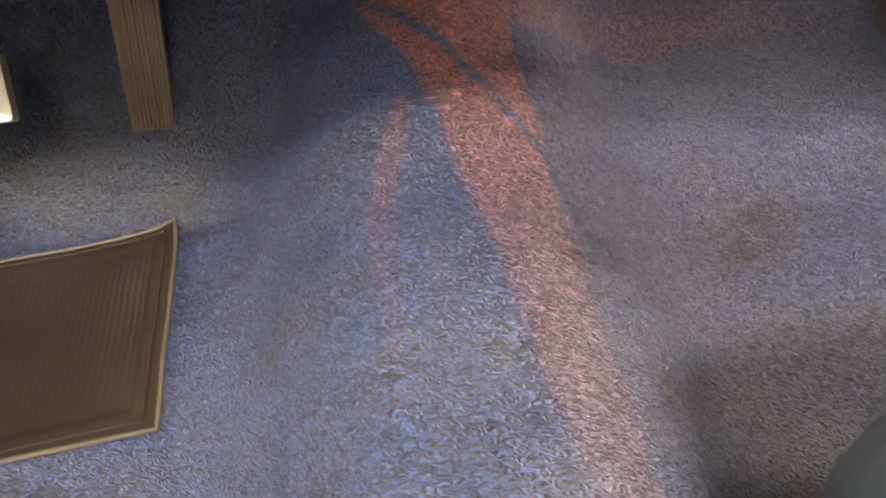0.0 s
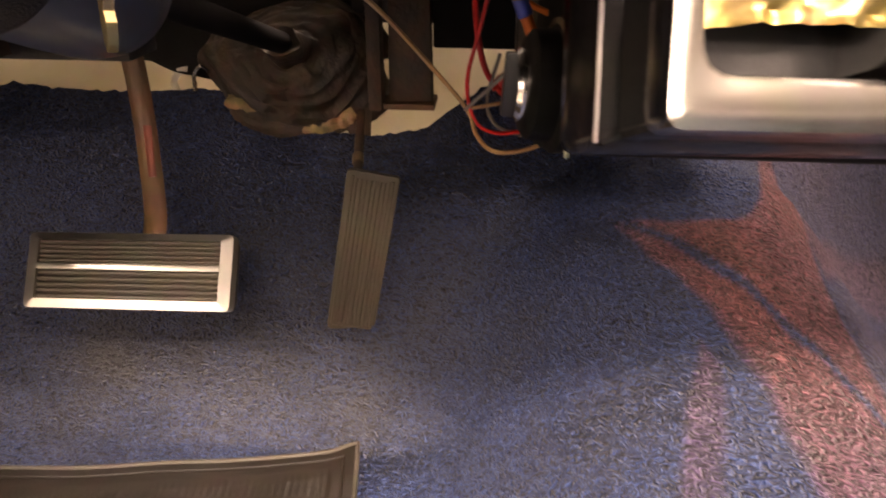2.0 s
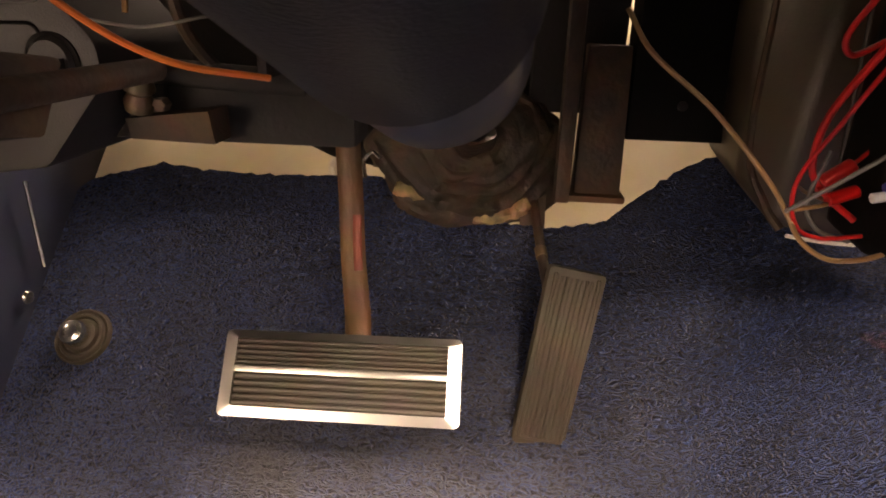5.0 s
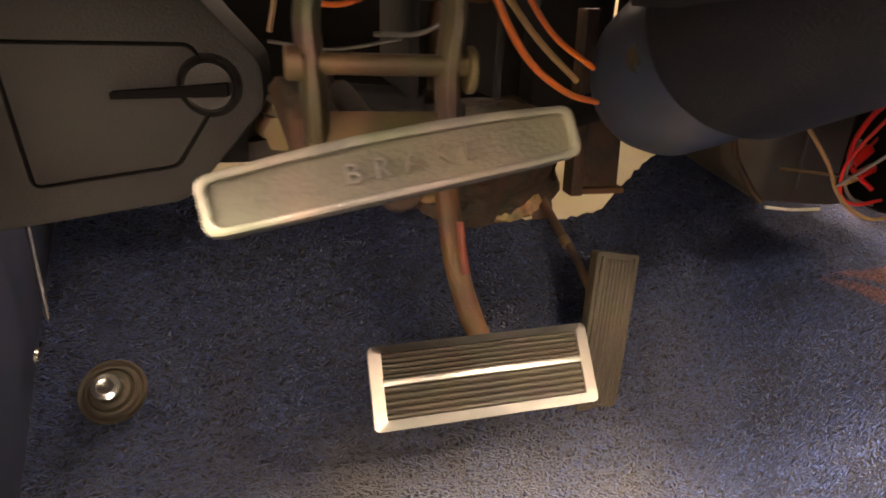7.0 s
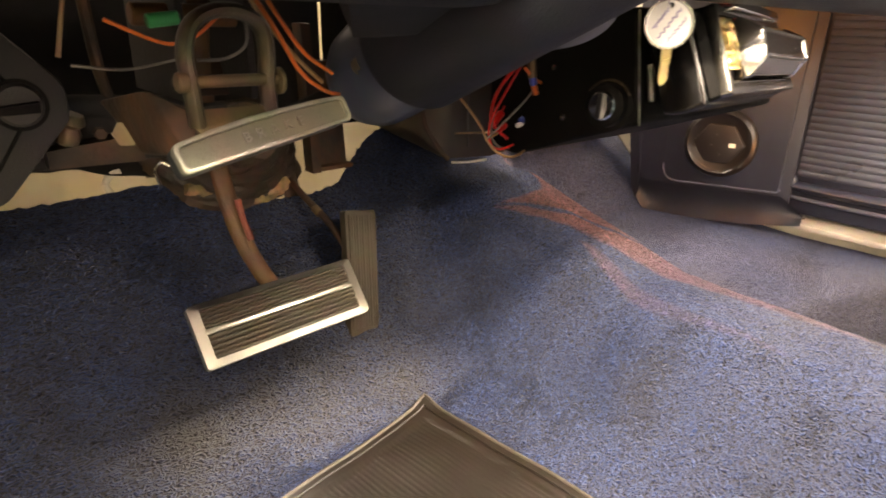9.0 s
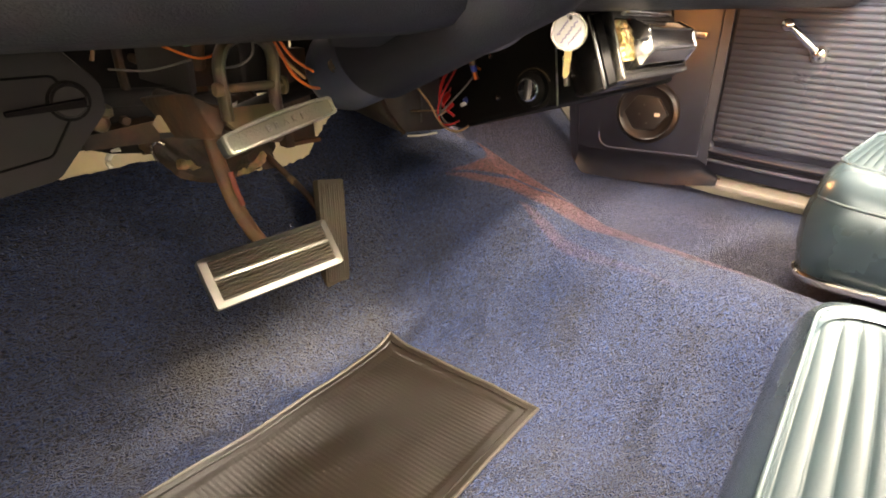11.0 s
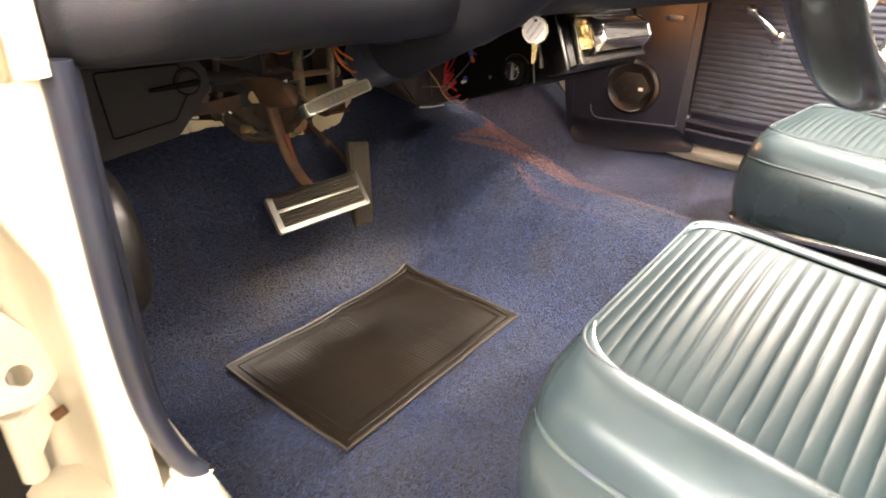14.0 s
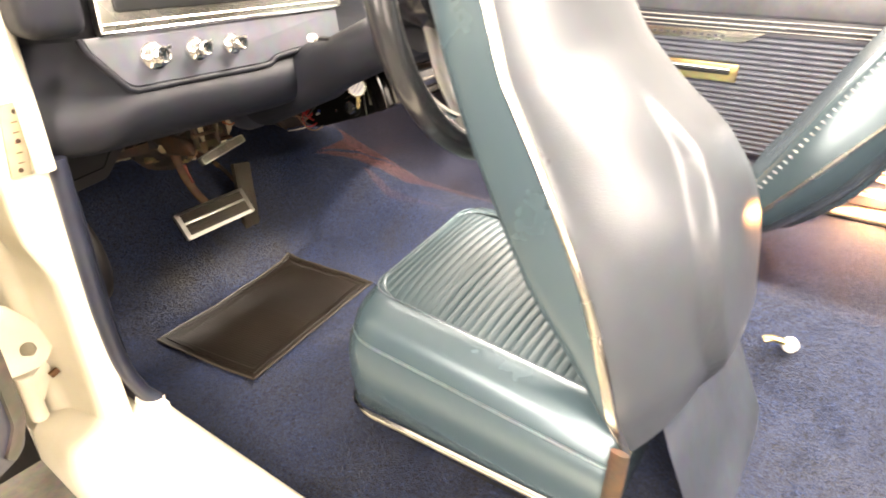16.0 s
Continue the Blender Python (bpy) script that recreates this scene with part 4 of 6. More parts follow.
def under_dash_unit():
    t = thing("under_dash_unit", "black under-dash air unit with chrome front bezel and a side dial", "air unit", (0, -0.08, 0.30))
    bm = hull(bmesh.new(), [(x, y, z) for x in (-0.132, 0.15) for y, z in ((-0.132, 0.326), (0.01, 0.276), (0.05, 0.280), (0.05, 0.42), (-0.118, 0.42))])
    body = part("body", bevelled(bm, 0.007, 3), CASE, t, "black case")
    k = Matrix.Translation((-0.132, -0.100, 0.3390)) @ Vector((-1, -0.12, 0.05)).to_track_quat("Z", "Y").to_matrix().to_4x4()
    dial = part("dial", lathe([(0.023, 0), (0.023, 0.003), (0.021, 0.004), (0.019, 0.0045), (0.0185, 0.012), (0.016, 0.014), (0, 0.014)], k, 40), CASE, t, "black thermostat dial")
    part("dial_cap", lathe([(0.0125, 0.0138), (0.0125, 0.016), (0.011, 0.0175), (0.004, 0.0165), (0, 0.0165)], k, 32), CHROME, dial, "bright dial centre")
    part("dial_grip", box(-0.0022, 0.0022, -0.011, 0.011, 0.015, 0.021, 0.001, 2, k), BLACK, dial, "dark finger grip")
    for i in range(22):
        a = radians(-60 + 120 * i / 21)
        part("tick", box(0.0205, 0.0225, -0.0004, 0.0004, 0.0036, 0.0046, 0, 1, k @ pose(0, 0, 0, 0, 0, math.degrees(a) + 90)), CAD, dial)
    part("screw", lathe([(0.0035, 0), (0.003, 0.0015), (0, 0.002)], Matrix.Translation((-0.132, -0.050, 0.3225)) @ Vector((-1, 0, 0)).to_track_quat("Z", "Y").to_matrix().to_4x4(), 16), CHROME, t)
    part("screw", lathe([(0.003, 0), (0.0025, 0.0015), (0, 0.002)], Matrix.Translation((-0.132, -0.035, 0.367)) @ Vector((-1, 0, 0)).to_track_quat("Z", "Y").to_matrix().to_4x4(), 16), CHROME, t)
    # the front: y of m points up the sloping face
    m = axes((-0.0045, -0.162, 0.382), (0.235, 0.038, -0.0105), (-0.002, 0.027, 0.0655))
    WL, VL, WR, VR, H = 0.125, 0.125, 0.104, 0.119, 0.0355
    outer = fillet([(-VL, -H), (VR, -H), (WR, H), (-WL, H)], 0.004, 4)
    inner = fillet([(-VL + 0.007, -H + 0.011), (VR - 0.008, -H + 0.011), (WR - 0.010, H - 0.009), (-WL + 0.007, H - 0.009)], 0.007, 4)
    # the deep frame behind the bezel swells toward the case
    bm = bmesh.new()
    loops = []
    for z, g in ((-0.001, 0.000), (-0.008, 0.0025), (-0.0095, 0.0015), (-0.012, 0.0055), (-0.024, 0.0080), (-0.034, 0.0070), (-0.046, -0.001)):
        low = -H - 0.4 * g
        loops.append([bm.verts.new(m @ Vector((x, y, z))) for x, y in fillet([(-VL - g, low), (VR + 0.2 * g, low), (WR + 0.2 * g, H + 0.4 * g), (-WL - g, H + 0.4 * g)], 0.004, 4)])
    for a, b in zip(loops, loops[1:]):
        for i in range(len(a)):
            bm.faces.new((a[i], a[(i + 1) % len(a)], b[(i + 1) % len(a)], b[i]))
    bm.faces.new(loops[-1])
    bmesh.ops.recalc_face_normals(bm, faces=bm.faces)
    part("case_front", bm, GLOSS_BLACK, t, "glossy black stepped frame behind the bezel", smooth=35)
    part("bezel", ring_slab(outer, inner, 0.009, m @ pose(0, 0, -0.001), 0.003), BEZEL, t, "chrome picture-frame bezel")
    part("top_cap", box(-WL + 0.045, WR - 0.028, H - 0.004, H + 0.006, -0.002, 0.014, 0.003, 3, m), CHROME, t, "bright rolled cap along the top of the bezel")
    # a reflected bar of light on the glossy frame, added as a thin strip
    part("edge_strip", tube([m @ Vector((-WL - 0.0058, H, -0.012)), m @ Vector((-VL - 0.0058, -H - 0.001, -0.012))], 0.0006, 6, 0), BINDING, t, "thin strip standing in for a reflection along the frame edge")
    part("plate_edge", tube([(-0.1325, -0.1175, 0.418), (-0.1325, -0.1315, 0.325)], 0.0011, 6, 0), RIM_DULL, t, "worn bright edge of the dial plate")
    part("post", rod((-0.122, -0.134, 0.345), (-0.122, -0.128, 0.375), 0.003), RIM_DULL, t, "small bright post between plate and frame")
    part("recess", slab(inner, 0.003, m @ pose(0, 0, -0.009)), BLACK, t)
    # the leaf-patterned brass block beside the barrel
    rows = []
    for i in range(31):
        a = -WL + 0.008 + 0.046 * i / 30
        row = []
        for j in range(31):
            b = -H + 0.020 + (2 * H - 0.030) * j / 30
            n = noise.noise(Vector((a * 190, b * 190, 2.0))) + 0.6 * noise.noise(Vector((a * 420, b * 420, 5.0)))
            row.append(m @ Vector((a, b, 0.001 + 0.006 * step(0.0, 0.25, i / 30) + 0.0030 * n)))
        rows.append(row)
    part("brass_grille", grid(rows), BRASS_LEAF, t, "brass-coloured grille with a leaf pattern", smooth=50)
    # half-round louvre barrel, standing proud of the bezel
    section = fillet([(-0.0240, -0.006), (-0.0225, 0.013), (-0.011, 0.0275), (0.010, 0.0285), (0.0245, 0.014), (0.0265, -0.006)], [0, 0.002, 0.0025, 0.003, 0.003, 0], 3)
    bm = bmesh.new()
    loops = [[bm.verts.new(m @ Vector((x + (y - 0.002) * k, y * sq, z * sq))) for y, z in section] for x, k, sq in ((-0.0825, 0.0, 0.97), (-0.0815, 0.0, 1.03), (-0.0765, 0.0, 1.03), (-0.0755, 0.0, 0.97), (0.0985, 0.02, 0.97), (0.0995, 0.02, 1.02), (0.1035, 0.02, 1.02), (0.1045, 0.02, 0.97))]
    n = len(section)
    for a, b in zip(loops, loops[1:]):
        for i in range(n):
            bm.faces.new((a[i], a[(i + 1) % n], b[(i + 1) % n], b[i]))
    bm.faces.new(loops[0])
    bm.faces.new(loops[-1])
    bmesh.ops.recalc_face_normals(bm, faces=bm.faces)
    part("louvre_barrel", bm, CHROME, t, "mirror chrome louvre barrel", smooth=35)
    for y, z in ((-0.0115, 0.0268), (0.0105, 0.0280)):
        part("barrel_slot", box(-0.072, 0.094, y - 0.0007, y + 0.0007, z - 0.002, z + 0.0006, 0.0002, 1, m), BLACK, t, "dark slot along the barrel")
    part("barrel_end", lathe([(0.0125, 0), (0.0125, 0.002), (0.009, 0.003), (0, 0.003)], m @ pose(0.1045, 0.001, 0.010) @ pose(0, 0, 0, 0, 90, 0), 28), GOLD, t, "brass-rimmed barrel end")
    part("jewel", lathe([(0.006, 0), (0.006, 0.003), (0, 0.005)], m @ pose(-0.070, H + 0.009, 0.006, -60), 20), CHROME, t, "small bright knob beside the lens")
    part("lens", lathe([(0.011, 0), (0.011, 0.004), (0.007, 0.008), (0, 0.009)], m @ pose(-0.092, H + 0.006, 0.0, -60), 20), WIRE_RED, t, "small red warning lens")


under_dash_unit()


def wire(name, label, mat, pts, r=0.0016):
    pts = [(x + (0.008 if x > -0.3 else 0), y, z) for x, y, z in pts]
    return tagged(part(name, tube(pts, r, 8, 7), mat), label, "wire", "loose wires under the dash")


Y = -0.02
wire("red_wire", "loose bright red wire looping under the dash", WIRE_RED, [(-0.168, -0.045, 0.41), (-0.173, -0.028, 0.380), (-0.173, 0.004, 0.345), (-0.168, 0.018, 0.318), (-0.158, 0.020, 0.304), (-0.143, 0.016, 0.292)], 0.0017)
wire("red_wire", "second red wire beside the loop", WIRE_RED, [(-0.178, -0.02, 0.395), (-0.183, -0.012, 0.378), (-0.176, -0.006, 0.370), (-0.164, -0.006, 0.376)], 0.0013)
wire("red_wire", "short red wire running back to a plug", WIRE_RED, [(-0.163, 0.018, 0.306), (-0.152, 0.024, 0.312), (-0.138, 0.026, 0.326), (-0.125, 0.026, 0.345)], 0.0011)
wire("red_wire", "red wire hanging in a long loop", WIRE_RED, [(-0.160, -0.03, 0.395), (-0.170, -0.004, 0.345), (-0.177, 0.010, 0.312), (-0.172, 0.012, 0.290), (-0.160, 0.010, 0.284), (-0.142, 0.008, 0.287)], 0.0011)
wire("tan_wire", "tan wire in a hanging loop", WIRE_TAN, [(-0.262, 0.030, 0.386), (-0.249, 0.0235, 0.3666), (-0.219, 0.0146, 0.3421), (-0.190, 0.012, 0.312), (-0.176, 0.014, 0.2945), (-0.171, 0.006, 0.284), (-0.162, -0.003, 0.2785), (-0.148, -0.004, 0.279), (-0.135, -0.003, 0.2836), (-0.126, 0.0, 0.29)], 0.0013)
wire("tan_wire", "tan wire running forward to the heater", WIRE_TAN, [(-0.175, 0.012, 0.297), (-0.155, 0.020, 0.299), (-0.14, 0.07, 0.290), (-0.12, 0.12, 0.280)], 0.0011)
wire("grey_wire", "grey wire crossing the loop", WIRE_GREY, [(-0.178, 0.012, 0.296), (-0.160, 0.002, 0.316), (-0.142, -0.008, 0.338), (-0.128, -0.012, 0.36)], 0.0011)
wire("grey_wire", "thin dark grey wire loop", WIRE_GREY, [(-0.160, 0.02, 0.325), (-0.166, 0.018, 0.300), (-0.160, 0.014, 0.287), (-0.146, 0.010, 0.283)], 0.0011)
wire("orange_wire", "short orange wire tip", WIRE_ORANGE, [(-0.165, Y, 0.366), (-0.150, Y, 0.356), (-0.136, Y, 0.350)], 0.0015)
wire("orange_wire", "orange wire hanging beside the column", WIRE_ORANGE, [(-0.462, -0.10, 0.42), (-0.452, -0.11, 0.398), (-0.435, -0.10, 0.378), (-0.415, -0.09, 0.366), (-0.392, -0.07, 0.360)], 0.0012)
wire("orange_wire", "orange striped wire beside the column", WIRE_ORANGE, [(-0.447, -0.07, 0.43), (-0.430, -0.07, 0.405), (-0.412, -0.065, 0.385), (-0.390, -0.06, 0.372)], 0.0012)
wire("tan_wire", "olive tan wire beside the column", WIRE_TAN, [(-0.452, -0.06, 0.43), (-0.436, -0.062, 0.405), (-0.416, -0.06, 0.383), (-0.392, -0.05, 0.366)], 0.0013)
wire("grey_wire", "thin grey wire behind the bracket", WIRE_GREY, [(-0.46, -0.09, 0.41), (-0.457, -0.085, 0.392), (-0.466, -0.08, 0.384), (-0.482, -0.08, 0.383)], 0.0009)
wire("tan_wire", "pale tan wire hanging near the duct", WIRE_TAN, [(-0.508, 0.05, 0.43), (-0.514, 0.052, 0.405), (-0.520, 0.055, 0.378)], 0.0016)
wire("orange_wire", "orange wire high under the dash", WIRE_ORANGE, [(-0.525, -0.09, 0.402), (-0.507, -0.09, 0.394), (-0.496, -0.09, 0.3915), (-0.485, -0.09, 0.395), (-0.472, -0.09, 0.405)], 0.0009)
wire("grey_wire", "thin grey cable crossing under the dash", WIRE_GREY, [(-0.52, 0.02, 0.375), (-0.49, 0.02, 0.372), (-0.455, 0.02, 0.378)], 0.0009)


def plug(label, mat, a, b, r):
    tagged(part("wire_plug", rod(Vector(a) + Vector((0.008, 0, 0)), Vector(b) + Vector((0.008, 0, 0)), r, 10), mat), label, "connector", "loose wires under the dash")


plug("tan connector sleeve on a wire end", CAD, (-0.157, Y, 0.377), (-0.153, Y, 0.357), 0.0042)
plug("blue crimp connector on a wire end", WIRE_BLUE, (-0.1535, Y, 0.358), (-0.150, Y, 0.350), 0.0038)
plug("orange crimp connector on a wire end", WIRE_ORANGE, (-0.150, Y, 0.350), (-0.146, Y, 0.341), 0.0030)
plug("red spade connector on a loose wire", WIRE_RED, (-0.160, 0.022, 0.308), (-0.146, 0.024, 0.318), 0.0040)
plug("red crimp connector beside the first", WIRE_RED, (-0.157, 0.018, 0.301), (-0.143, 0.020, 0.306), 0.0034)
plug("blue spade connector on a loose wire", WIRE_BLUE, (-0.143, Y + 0.02, 0.312), (-0.132, Y + 0.02, 0.317), 0.0034)
plug("white spade connector on a loose wire", WHITE_PLASTIC, (-0.148, Y + 0.02, 0.308), (-0.134, Y + 0.02, 0.311), 0.0024)
plug("green connector high under the dash", WIRE_GREEN, (-0.512, -0.08, 0.4015), (-0.497, -0.08, 0.4035), 0.0035)


# ---- dashboard ----
def dashboard():
    t = thing("dashboard", "dark blue padded dashboard with a grey switch panel and chrome trim", "dashboard", (0, -0.1, 0.41))
    prof = [(-0.10, 0.425), (-0.165, 0.412), (-0.196, 0.410), (-0.212, 0.414), (-0.225, 0.424), (-0.234, 0.438), (-0.238, 0.452), (-0.236, 0.465), (-0.230, 0.475), (-0.222, 0.482), (-0.214, 0.53), (-0.205, 0.60), (-0.225, 0.66), (-0.20, 0.69), (0.30, 0.72), (0.33, 0.70), (0.33, 0.60), (-0.10, 0.47)]
    n = 110
    rows = []
    for i in range(n + 1):
        x = -0.722 + (0.70 + 0.722) * i / n
        mid = step(-0.42, -0.30, x) * 0.012
        row = []
        for k, (y, z) in enumerate(prof):
            zz, yy = z, y
            if 2 <= k <= 10:
                # the end facet turns away along a slanting crease
                crease = -0.630 - (0.482 - z) * 0.75
                yy += 0.55 * max(0.0, crease - x)
            if k < 6:
                zz += mid
            row.append((x, yy, zz))
        rows.append(row)
    bm = grid(rows)
    for r in (rows[0], rows[-1]):
        bm.faces.new([bm.verts.new(p) for p in r])
    bmesh.ops.recalc_face_normals(bm, faces=bm.faces)
    part("pad", bm, DASH, t, "dark blue padded lower dash", smooth=50)
    # grey switch panel in the recess, with a rounded lower corner
    m = axes((0, -0.2235, 0.482), (1, 0, 0), (0, 0.010, 0.055))
    poly = fillet([(-0.632, 0.0), (-0.44, 0.0), (-0.42, 0.008), (-0.29, 0.020), (-0.29, 0.056), (-0.668, 0.056), (-0.664, 0.042)], [0.012, 0.003, 0.003, 0.002, 0.002, 0.004, 0.006], 5)
    part("switch_panel", slab(poly, 0.006, m, 0.002), DASH_GREY, t, "grey-blue painted switch panel")
    lip = [m @ Vector((x, y, 0.005)) for x, y in ((-0.672, 0.056), (-0.667, 0.040), (-0.640, 0.004), (-0.630, -0.003), (-0.615, -0.004), (-0.53, -0.004), (-0.44, -0.004), (-0.42, 0.004), (-0.36, 0.009))]
    part("panel_lip", tube(lip, 0.0038, 10, 4), DASH, t, "rounded padded lip round the switch panel")
    part("chrome_strip", tube([m @ Vector((-0.648, 0.058, 0.008)), m @ Vector((-0.45, 0.059, 0.008)), m @ Vector((-0.29, 0.060, 0.008))], 0.0028, 8), CHROME, t, "bright trim along the instrument bezel")
    part("chrome_strip", tube([m @ Vector((-0.645, 0.066, 0.010)), m @ Vector((-0.45, 0.067, 0.010)), m @ Vector((-0.29, 0.068, 0.010))], 0.0022, 8), SATIN, t)
    part("bezel", slab(fillet([(-0.650, 0.056), (-0.28, 0.058), (-0.28, 0.14), (-0.640, 0.14)], 0.006), 0.010, m, 0.003), SATIN, t, "satin silver instrument bezel")
    part("gauge_lens", slab(fillet([(-0.628, 0.078), (-0.30, 0.078), (-0.30, 0.13), (-0.622, 0.13)], 0.006), 0.012, m, 0.002), BLACK, t, "dark instrument glass")
    part("corner_pad", box(-0.735, -0.675, -0.262, -0.16, 0.545, 0.64, 0.02, 4), DASH, t, "rounded dark pad at the dash end")
    part("column_shroud", hull(bmesh.new(), [(x, y, z) for x, y, z in ((-0.47, -0.20, 0.425), (-0.25, -0.20, 0.425), (-0.44, -0.235, 0.46), (-0.28, -0.235, 0.46), (-0.40, -0.10, 0.395), (-0.30, -0.10, 0.395), (-0.41, -0.14, 0.398), (-0.29, -0.14, 0.396), (-0.42, -0.09, 0.45), (-0.28, -0.09, 0.45))]), DASH, t, "dark shroud where the column passes")
    ell = [(math.cos(2 * math.pi * q / 32), math.sin(2 * math.pi * q / 32)) for q in range(32)]
    mt = Matrix.Translation((-0.318, -0.176, 0.414)) @ Vector((-0.35, -0.80, -0.48)).to_track_quat("Z", "Y").to_matrix().to_4x4()
    tab = part("bracket_tab", ring_slab([(0.040 * a, 0.024 * b) for a, b in ell], [(0.020 * a, 0.012 * b) for a, b in ell], 0.006, mt, 0.0015), DASH_GREY, t, "grey bracket tab with an oval hole")
    part("tab_recess", slab([(0.021 * a, 0.013 * b) for a, b in ell], 0.002, mt @ pose(0, 0, -0.001)), BLACK, tab)
    for x, r in ((-0.597, 0.0165), (-0.540, 0.0145), (-0.488, 0.0135)):
        base = m @ Vector((x, 0.029, 0.006))
        mk = Matrix.Translation(base) @ Vector((0, -0.98, 0.18)).to_track_quat("Z", "Y").to_matrix().to_4x4()
        knob = part("control_knob", lathe([(r, 0), (r, 0.003), (r * 0.86, 0.006), (r * 0.55, 0.008), (r * 0.5, 0.012), (r * 0.62, 0.016), (r * 0.62, 0.022), (r * 0.5, 0.024), (r * 0.2, 0.0225), (0, 0.0225)], mk, 32), CHROME, t, "ribbed chrome control knob")
        part("knob_lever", box(-0.0025, 0.0025, 0, r * 1.05, 0.012, 0.018, 0.001, 2, mk @ pose(0, 0, 0, 0, 0, -60)), CHROME, knob)
    return t


dashboard()


def ignition():
    t = thing("ignition_lock", "chrome ignition lock on the lower dash", "lock", (-0.246, -0.185, 0.425))
    part("bezel", lathe([(0.015, 0), (0.014, 0.006), (0.010, 0.009), (0.008, 0.012), (0, 0.012)], look((-0.246, -0.178, 0.437), (-0.27, 0.5, 0.60)), 28), CHROME, t, "chrome lock bezel")
    k = thing("key_ring", "brass key on a ring with a round white card tag", "key", (-0.229, -0.198, 0.37))
    part("ring", tube([(-0.2345 + 0.007 * math.cos(a) - 0.006 * math.sin(a), -0.202 - 0.004 * math.sin(a), 0.4285 + 0.0135 * math.sin(a)) for a in [i * math.pi / 8 for i in range(16)]], 0.0007, 6, 0, closed=True), CHROME, k, "thin steel split ring")
    face = Vector((-0.72, -0.62, 0.1)).normalized()
    mt = Matrix.Translation((-0.229, -0.198, 0.4065)) @ face.to_track_quat("Z", "Y").to_matrix().to_4x4()
    tag = part("tag", lathe([(0, 0), (0.0142, 0), (0.0142, 0.0010), (0, 0.0010)], mt, 40), PAPER, k, "round white card tag with handwriting")
    part("tag_rim", lathe([(0.0136, -0.0004), (0.0152, -0.0004), (0.0152, 0.0014), (0.0136, 0.0014), (0.0136, -0.0004)], mt, 40), SATIN, tag, "thin metal rim")
    part("eyelet", lathe([(0, 0.0011), (0.0018, 0.0011), (0.0018, 0.0016), (0, 0.0016)], mt @ pose(0, 0.0108, 0), 14), BLACK, tag)
    turn = mt @ pose(0, 0, 0.0012, 0, 0, 55)
    for row, (yy, w) in enumerate(((0.006, 0.008), (0.000, 0.011), (-0.006, 0.009))):
        pts = [turn @ Vector((-w + 2 * w * q / 16, yy + 0.0016 * math.sin(q * 2.3 + row * 1.7) * (0.4 + 0.6 * (q * 7 % 5) / 4), 0)) for q in range(17)]
        part("ink_stroke", tube(pts, 0.00035, 5, 2), INK, tag)
    mk = Matrix.Translation((-0.2265, -0.1975, 0.3865)) @ face.to_track_quat("Z", "Y").to_matrix().to_4x4()
    blade = fillet([(-0.0030, 0.006), (0.0030, 0.006), (0.0030, -0.004), (0.0018, -0.006), (0.0030, -0.008), (0.0016, -0.010), (0.0030, -0.012), (0.0012, -0.016), (-0.0010, -0.018), (-0.0030, -0.016)], 0.0003, 1)
    part("key_blade", slab(blade, 0.0018, mk), GOLD, k, "cut brass key blade")


ignition()


# ---- steering wheel ----
def steering_wheel():
    c, d = Vector((-0.378, -0.535, 0.598)), Vector((0, -0.985, 0.174)).normalized()
    t = thing("steering_wheel", "dished black steering wheel with grey spokes and chrome horn ring", "steering wheel", c)
    m = axes(c, (1, 0, 0), Vector((0, 0.174, 0.985)))
    ring = [m @ Vector((0.183 * math.cos(a), 0.183 * math.sin(a), 0)) for a in [2 * math.pi * i / 96 for i in range(96)]]
    part("rim", tube(ring, 0.0150, 14, 0, closed=True, up=tuple(d)), WHEEL, t, "glossy black rim")
    part("hub", lathe([(0.036, -0.14), (0.042, -0.10), (0.050, -0.075), (0.046, -0.06), (0.03, -0.05), (0, -0.045)], m, 40), WHEEL, t, "black hub")
    for a in (252, 72):
        r = radians(a)
        p0, p1 = Vector((0.04 * math.cos(r), 0.04 * math.sin(r), -0.075)), Vector((0.176 * math.cos(r), 0.176 * math.sin(r), -0.004))
        part("spoke", tube([m @ p0, m @ ((p0 + p1) / 2 + Vector((0, 0, -0.01))), m @ p1], 0.014, 10, 4, flat=0.005, up=tuple(d)), SPOKE, t, "grey tapered spoke")
    arc = [m @ Vector((0.150 * math.cos(a), 0.150 * math.sin(a), -0.022)) for a in [radians(195 + 150 * i / 40) for i in range(41)]]
    part("horn_ring", tube(arc, 0.0045, 8, 0, up=tuple(d)), CHROME, t, "chrome half horn ring")


WHEEL = material("glossy_black_wheel", (0.016, 0.016, 0.018), 0.22, coat=0.4)
SPOKE = material("warm_grey_spoke", (0.20, 0.19, 0.18), 0.4)
steering_wheel()
s = thing("turn_signal_lever", "thin chrome turn signal stalk on the column", "lever", (-0.43, -0.30, 0.52))
part("stalk", rod((-0.345, -0.27, 0.505), (-0.425, -0.31, 0.520), 0.0032, 12), CHROME, s)
part("tip", rod((-0.425, -0.31, 0.520), (-0.437, -0.316, 0.522), 0.0052, 12), WHITE_PLASTIC, s, "pale knob at the end")


